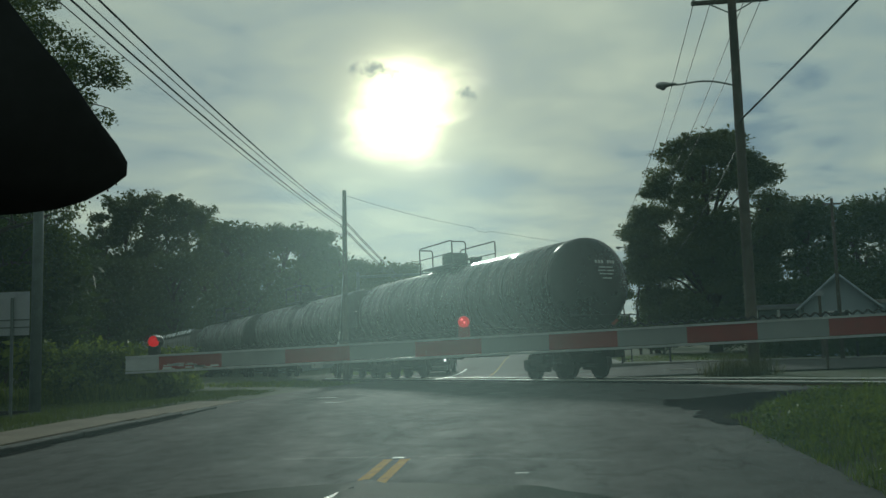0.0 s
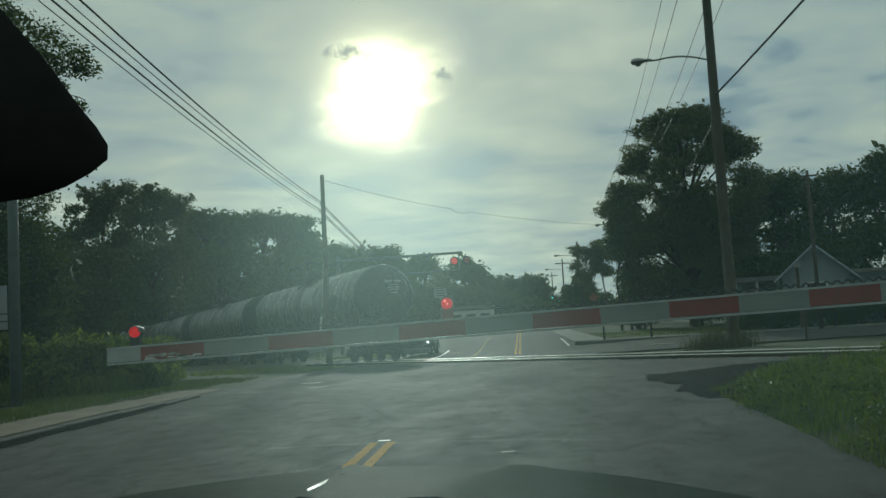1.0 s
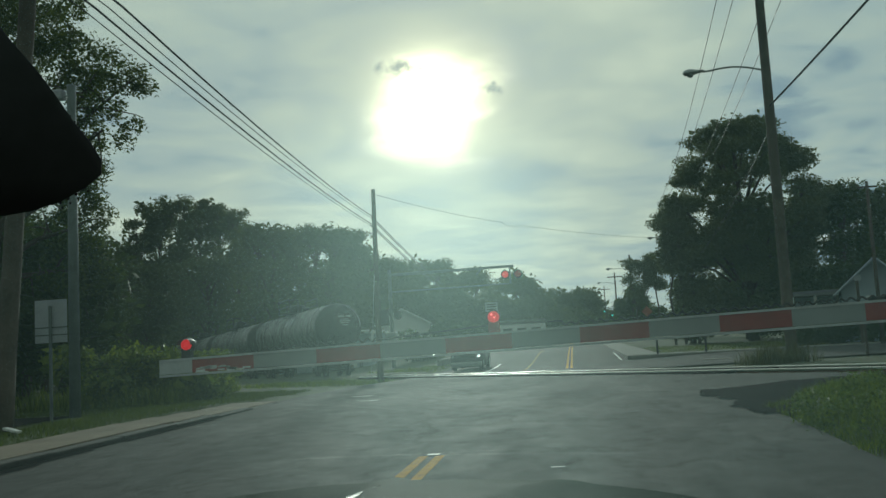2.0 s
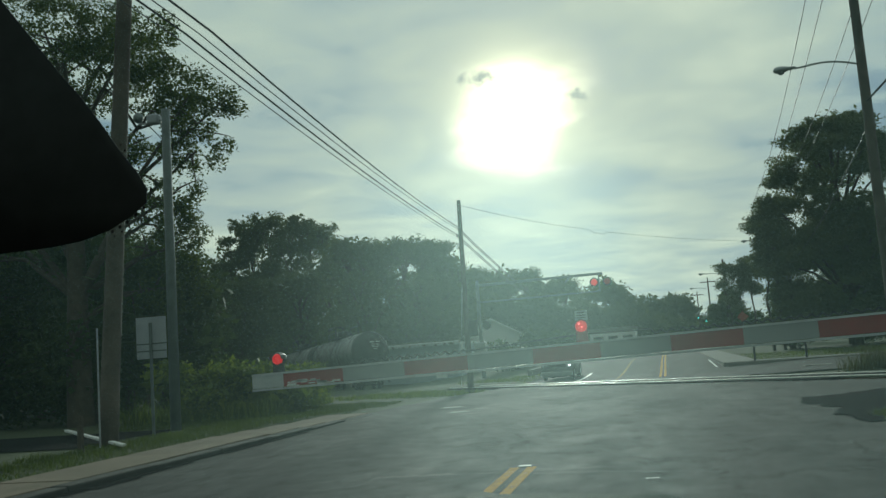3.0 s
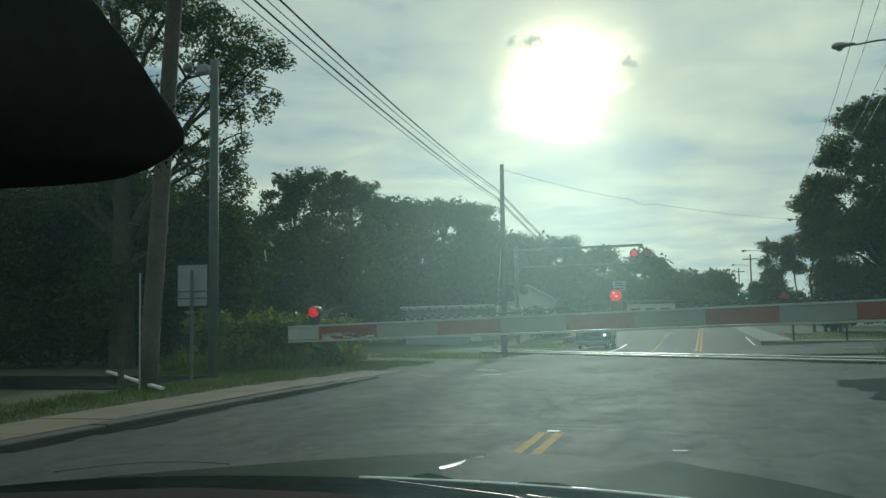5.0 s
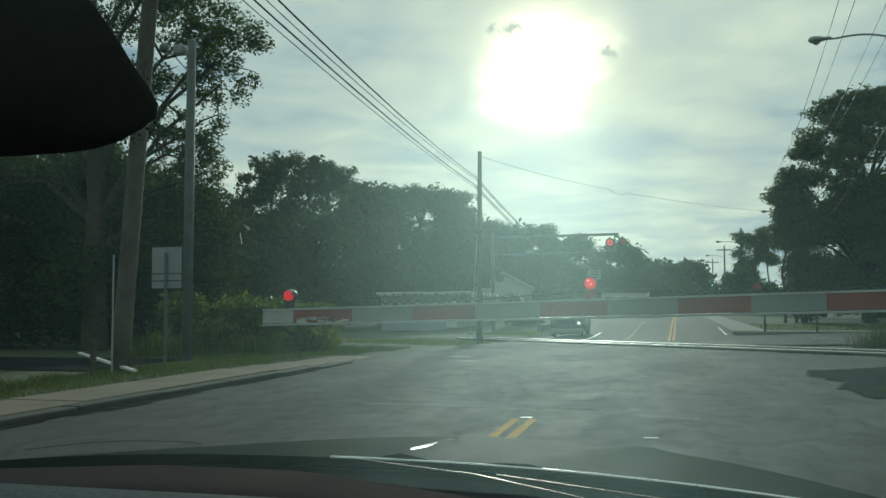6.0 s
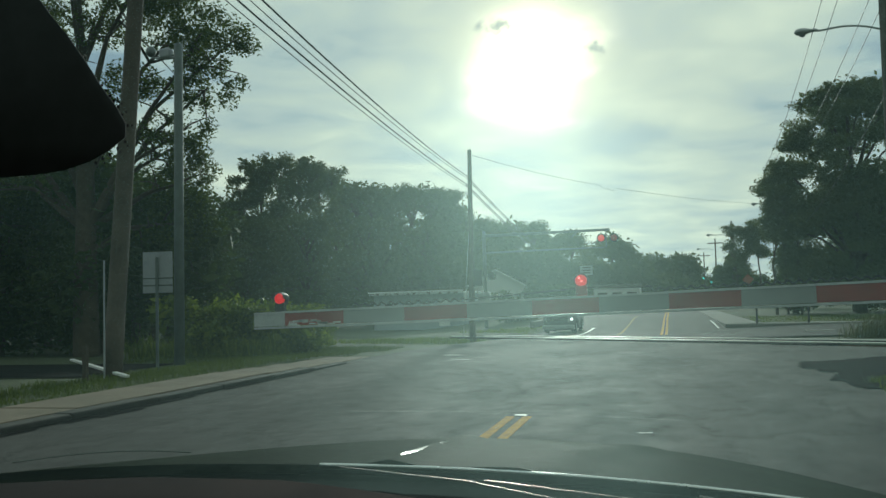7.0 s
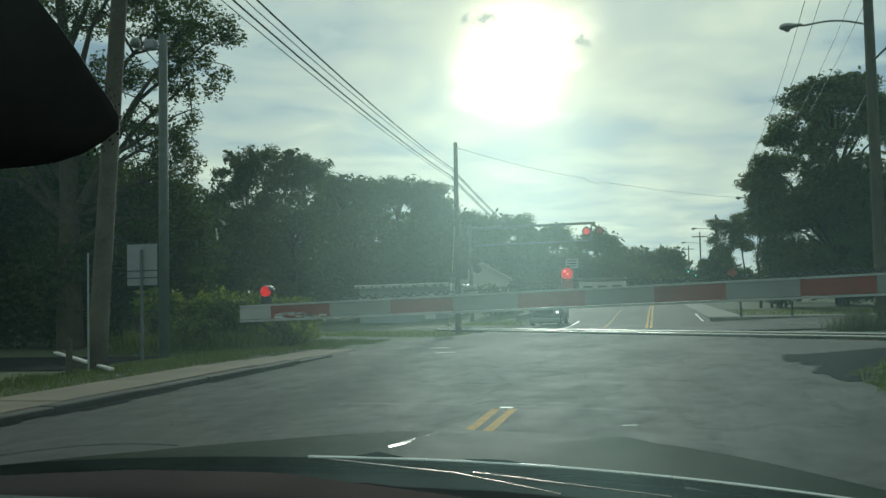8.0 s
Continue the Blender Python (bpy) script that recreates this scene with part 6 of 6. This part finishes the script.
def build_own_car():
    e = thing("own_car", (0, 0, 0), "dark green-grey car whose bonnet and dashboard show", "car")
    C = -0.45
    bm = bmesh.new()
    nx, ny = 40, 24
    grid = []
    for j in range(ny + 1):
        y = 1.15 + 1.2 * j / ny
        row = []
        for i in range(nx + 1):
            x = C - 0.86 + 1.72 * i / nx
            drop = 0.10 * max(0.0, (y - 2.2) / 0.15) ** 2 if y > 2.2 else 0.0
            ridge = 0.010 * math.exp(-((x - (-0.39 - 0.13 * (y - 1.4))) / 0.03) ** 2) + 0.008 * math.exp(-((x - (-0.18 + 0.12 * (y - 1.4))) / 0.035) ** 2)
            row.append(bm.verts.new((x, y, hood_z(x, y) - drop + ridge)))
        grid.append(row)
    for j in range(ny):
        for i in range(nx):
            bm.faces.new((grid[j][i], grid[j][i + 1], grid[j + 1][i + 1], grid[j + 1][i]))
    bmesh.ops.solidify(bm, geom=bm.faces, thickness=-0.01)
    bmesh.ops.recalc_face_normals(bm, faces=bm.faces)
    part("bonnet", bm, M["car_paint"], e, "glossy dark bonnet with soft creases", True)
    # bright metal tube added where the bonnet's rear edge mirrors the sky
    bm = bmesh.new()
    add_path(bm, [(x, 1.147, hood_z(x, 1.15) + 0.001) for x in np.linspace(C - 0.01, C + 0.84, 30)], 0.0022, 8)
    part("bonnet_edge", bm, M["edge_glint"], e, "polished strip standing in for sky reflected on the bonnet's rear edge", True)
    # glossy sliver added to imitate the sun's glint on the bonnet
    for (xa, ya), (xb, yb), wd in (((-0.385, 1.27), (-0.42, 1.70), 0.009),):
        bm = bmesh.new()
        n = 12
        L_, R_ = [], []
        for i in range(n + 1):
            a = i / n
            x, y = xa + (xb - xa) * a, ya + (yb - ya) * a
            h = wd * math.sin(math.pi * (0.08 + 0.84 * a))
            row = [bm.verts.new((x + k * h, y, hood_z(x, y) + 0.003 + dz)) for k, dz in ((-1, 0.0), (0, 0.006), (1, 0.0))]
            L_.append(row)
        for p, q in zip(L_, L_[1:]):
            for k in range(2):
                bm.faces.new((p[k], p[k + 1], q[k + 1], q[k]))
        part("bonnet_glint", bm, M["glint_gloss"], e, "glossy strip standing in for a glint on the bonnet", True)
    # thin glossy tube imitating a bright line on the bonnet's left
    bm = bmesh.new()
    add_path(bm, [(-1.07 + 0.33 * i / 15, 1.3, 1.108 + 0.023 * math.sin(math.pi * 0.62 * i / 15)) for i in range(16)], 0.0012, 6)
    part("bonnet_glint", bm, M["glint_gloss"], e, "glossy strip standing in for a glint on the bonnet", True)
    # black cowl under the glass
    bm = bmesh.new()
    rows = []
    for y, dz in ((1.24, -0.03), (1.143, -0.02), (1.10, -0.04), (1.02, -0.045), (0.96, -0.03)):
        rows.append([bm.verts.new((x, y, hood_z(x, 1.15) + dz)) for x in np.linspace(C - 0.86, C + 0.86, 30)])
    for a, b in zip(rows, rows[1:]):
        for i in range(29):
            bm.faces.new((a[i], a[i + 1], b[i + 1], b[i]))
    part("cowl", bm, M["black"], e, "black plastic cowl", True)
    for p0, p1, p2 in (((-0.35, 0.93, 1.181), (-0.21, 0.93, 1.169), (-0.10, 0.93, 1.150)), ((-0.19, 0.93, 1.170), (-0.09, 0.93, 1.160), (0.01, 0.93, 1.150))):
        bm = bmesh.new()
        add_path(bm, [p0, p1, p2], 0.0007, 6)
        part("dash_trim", bm, M["alu"], e, "thin bright trim line")
    # dashboard
    bm = bmesh.new()
    rows = []
    def lip(x):
        return 1.160 - 0.10 * max(0.0, x + 0.42) - 0.10 * max(0.0, x + 0.1) ** 2 - 0.06 * max(0.0, -0.6 - x)
    for y, z in ((0.985, -0.10), (0.972, -0.012), (0.955, 0.0), (0.85, -0.012), (0.6, -0.05), (0.42, -0.09), (0.36, -0.16), (0.36, -0.5)):
        rows.append([bm.verts.new((x, y, lip(x) + z)) for x in np.linspace(C - 0.74, C + 0.74, 40)])
    for a, b in zip(rows, rows[1:]):
        for i in range(39):
            bm.faces.new((a[i], a[i + 1], b[i + 1], b[i]))
    part("dashboard", bm, M["dash"], e, "black dashboard top", True)
    # paler pad on the near part of the dashboard
    bm = bmesh.new()
    rows = []
    for y, z in ((0.71, -0.03), (0.705, -0.006), (0.69, 0.0), (0.6, -0.012), (0.5, -0.05), (0.45, -0.09)):
        rows.append([bm.verts.new((x, y, 1.189 + z - 0.25 * max(0.0, x + 0.3) ** 2)) for x in np.linspace(-1.12, 0.0, 24)])
    for a, b in zip(rows, rows[1:]):
        for i in range(23):
            bm.faces.new((a[i], a[i + 1], b[i + 1], b[i]))
    part("dash_pad", bm, M["dash_pad"], e, "grey padded dashboard cover", True)
    # windscreen
    bm = bmesh.new()
    rows = []
    for k in range(9):
        u = k / 8
        y, z = 1.12 - 0.86 * u, 1.09 + 0.60 * u
        rows.append([bm.verts.new((x, y - 0.06 * ((x - C) / 0.75) ** 2, z)) for x in np.linspace(C - 0.78 + 0.08 * u, C + 0.78 + 0.0 * u, 16)])
    for a, b in zip(rows, rows[1:]):
        for i in range(15):
            bm.faces.new((a[i], a[i + 1], b[i + 1], b[i]))
    bm.normal_update()
    for f in bm.faces:
        if f.normal.y > 0:
            f.normal_flip()
    ws = part("windscreen", bm, windscreen_material(), e, "dusty green-tinted windscreen with a haze film", True)
    ws.visible_shadow = False
    # mirror housing with the dotted black patch of the glass behind it
    bm = bmesh.new()
    pts = [(-0.335, 1.565), (-0.310, 1.535), (-0.2775, 1.493), (-0.268, 1.482), (-0.2588, 1.4695), (-0.2497, 1.456), (-0.2415, 1.4455), (-0.2368, 1.4375), (-0.2372, 1.4315), (-0.245, 1.4262), (-0.256, 1.4213), (-0.270, 1.418), (-0.286, 1.4168), (-0.31, 1.4165), (-0.40, 1.418), (-0.50, 1.42), (-0.53, 1.44), (-0.53, 1.565)]
    n = len(pts)
    cx, cz = -0.40, 1.50
    rings = []
    for y, k in ((0.375, 0.96), (0.372, 0.985), (0.369, 0.996), (0.367, 1.0)):
        rings.append([bm.verts.new(((cx + (x - cx) * k) * 1.010, y, 1.356 + (cz + (z - cz) * k - 1.353) * 1.022)) for x, z in pts])
    for a, b in zip(rings, rings[1:]):
        for i in range(n):
            bm.faces.new((a[i], b[i], b[(i + 1) % n], a[(i + 1) % n]))
    bm.faces.new(rings[0])
    bm.faces.new(rings[-1][::-1])
    bmesh.ops.recalc_face_normals(bm, faces=bm.faces)
    mir = part("mirror_housing", bm, M["mirror"], e, "black rear-view mirror housing", True)
    part("mirror_stalk", tube((-0.42, 0.4, 1.55), (-0.42, 0.36, 1.70), 0.02, 0.02, 10), M["black"], mir)
    rnd = random.Random(2)
    bm = bmesh.new()
    edge = [Vector((x, z)) for x, z in pts[5:11]]
    for row in range(2):
        for a, b in zip(edge, edge[1:]):
            d = b - a
            nrm = Vector((-d.y, d.x)).normalized()
            k = max(1, int(d.length / 0.0032))
            for i in range(k):
                p = Vector((0.0, 1.356)) + (a + d * (i / k) - Vector((0.0, 1.353))) * 1.116 + nrm * (0.0022 + 0.0026 * row)
                r = 0.0009 - 0.0003 * row
                q = [bm.verts.new((p.x + r * math.cos(t), 0.404, p.y + r * math.sin(t))) for t in (0.4, 1.45, 2.5, 3.5, 4.6, 5.6)]
                bm.faces.new(q)
    dots = part("frit_dots", bm, M["rubber"], mir, "black printed dots")
    tagged(dots, kind="stuff")
    # shell round the camera
    part("roof", box((C - 0.72, -1.6, 1.72), (C + 0.72, 0.24, 1.76), 0.02), M["black"], e)
    part("rear_panel", box((C - 0.75, -1.7, 0.5), (C + 0.75, -1.62, 1.74), 0.02), M["black"], e)
    for sx in (-1, 1):
        part("door", box((C + sx * 0.86 - 0.04, -1.6, 0.4), (C + sx * 0.86 + 0.04, 1.0, 1.12), 0.02), M["car_paint"], e)
        part("pillar", tube((C + sx * 0.82, 1.0, 1.08), (C + sx * 0.74, 0.22, 1.73), 0.035, 0.035, 10), M["black"], e)
        part("wing", box((C + sx * 0.90 - 0.05, 1.1, 0.5), (C + sx * 0.90 + 0.05, 2.4, 0.84), 0.05), M["car_paint"], e)
        for y in (1.75, -1.2):
            part("wheel", lathe([(0.2, -0.11), (0.31, -0.1), (0.34, -0.05), (0.34, 0.05), (0.31, 0.1), (0.2, 0.11)], "X", 20, Matrix.Translation((C + sx * 0.78, y, 0.34))), M["rubber"], e)
    part("engine_bay", box((C - 0.5, 0.99, 0.5), (C + 0.5, 2.25, 0.93), 0.02), M["dash"], e)
    part("floor_pan", box((C - 0.8, -1.7, 0.3), (C + 0.8, 2.2, 0.38), 0.02), M["black"], e)
    part("bumper", box((C - 0.88, 2.3, 0.35), (C + 0.88, 2.42, 0.8), 0.05), M["car_paint"], e)


build_own_car()


# ---- movement ----
SPEED = 15.3


def motions():
    for i, car in enumerate(train):
        rows = []
        for k in range(17):
            t = k * 0.5
            s = 8.35 + SPEED * t + PITCH_CAR * i
            p = on_track(s, 0.0, 0.0)
            rows.append((t, Matrix.Translation(p) @ pose(0, 0, 0, -math.degrees(math.atan(GRADE)) if s < 130 else 0, 0, TRACK_YAW)))
        walk(car, rows)


motions()
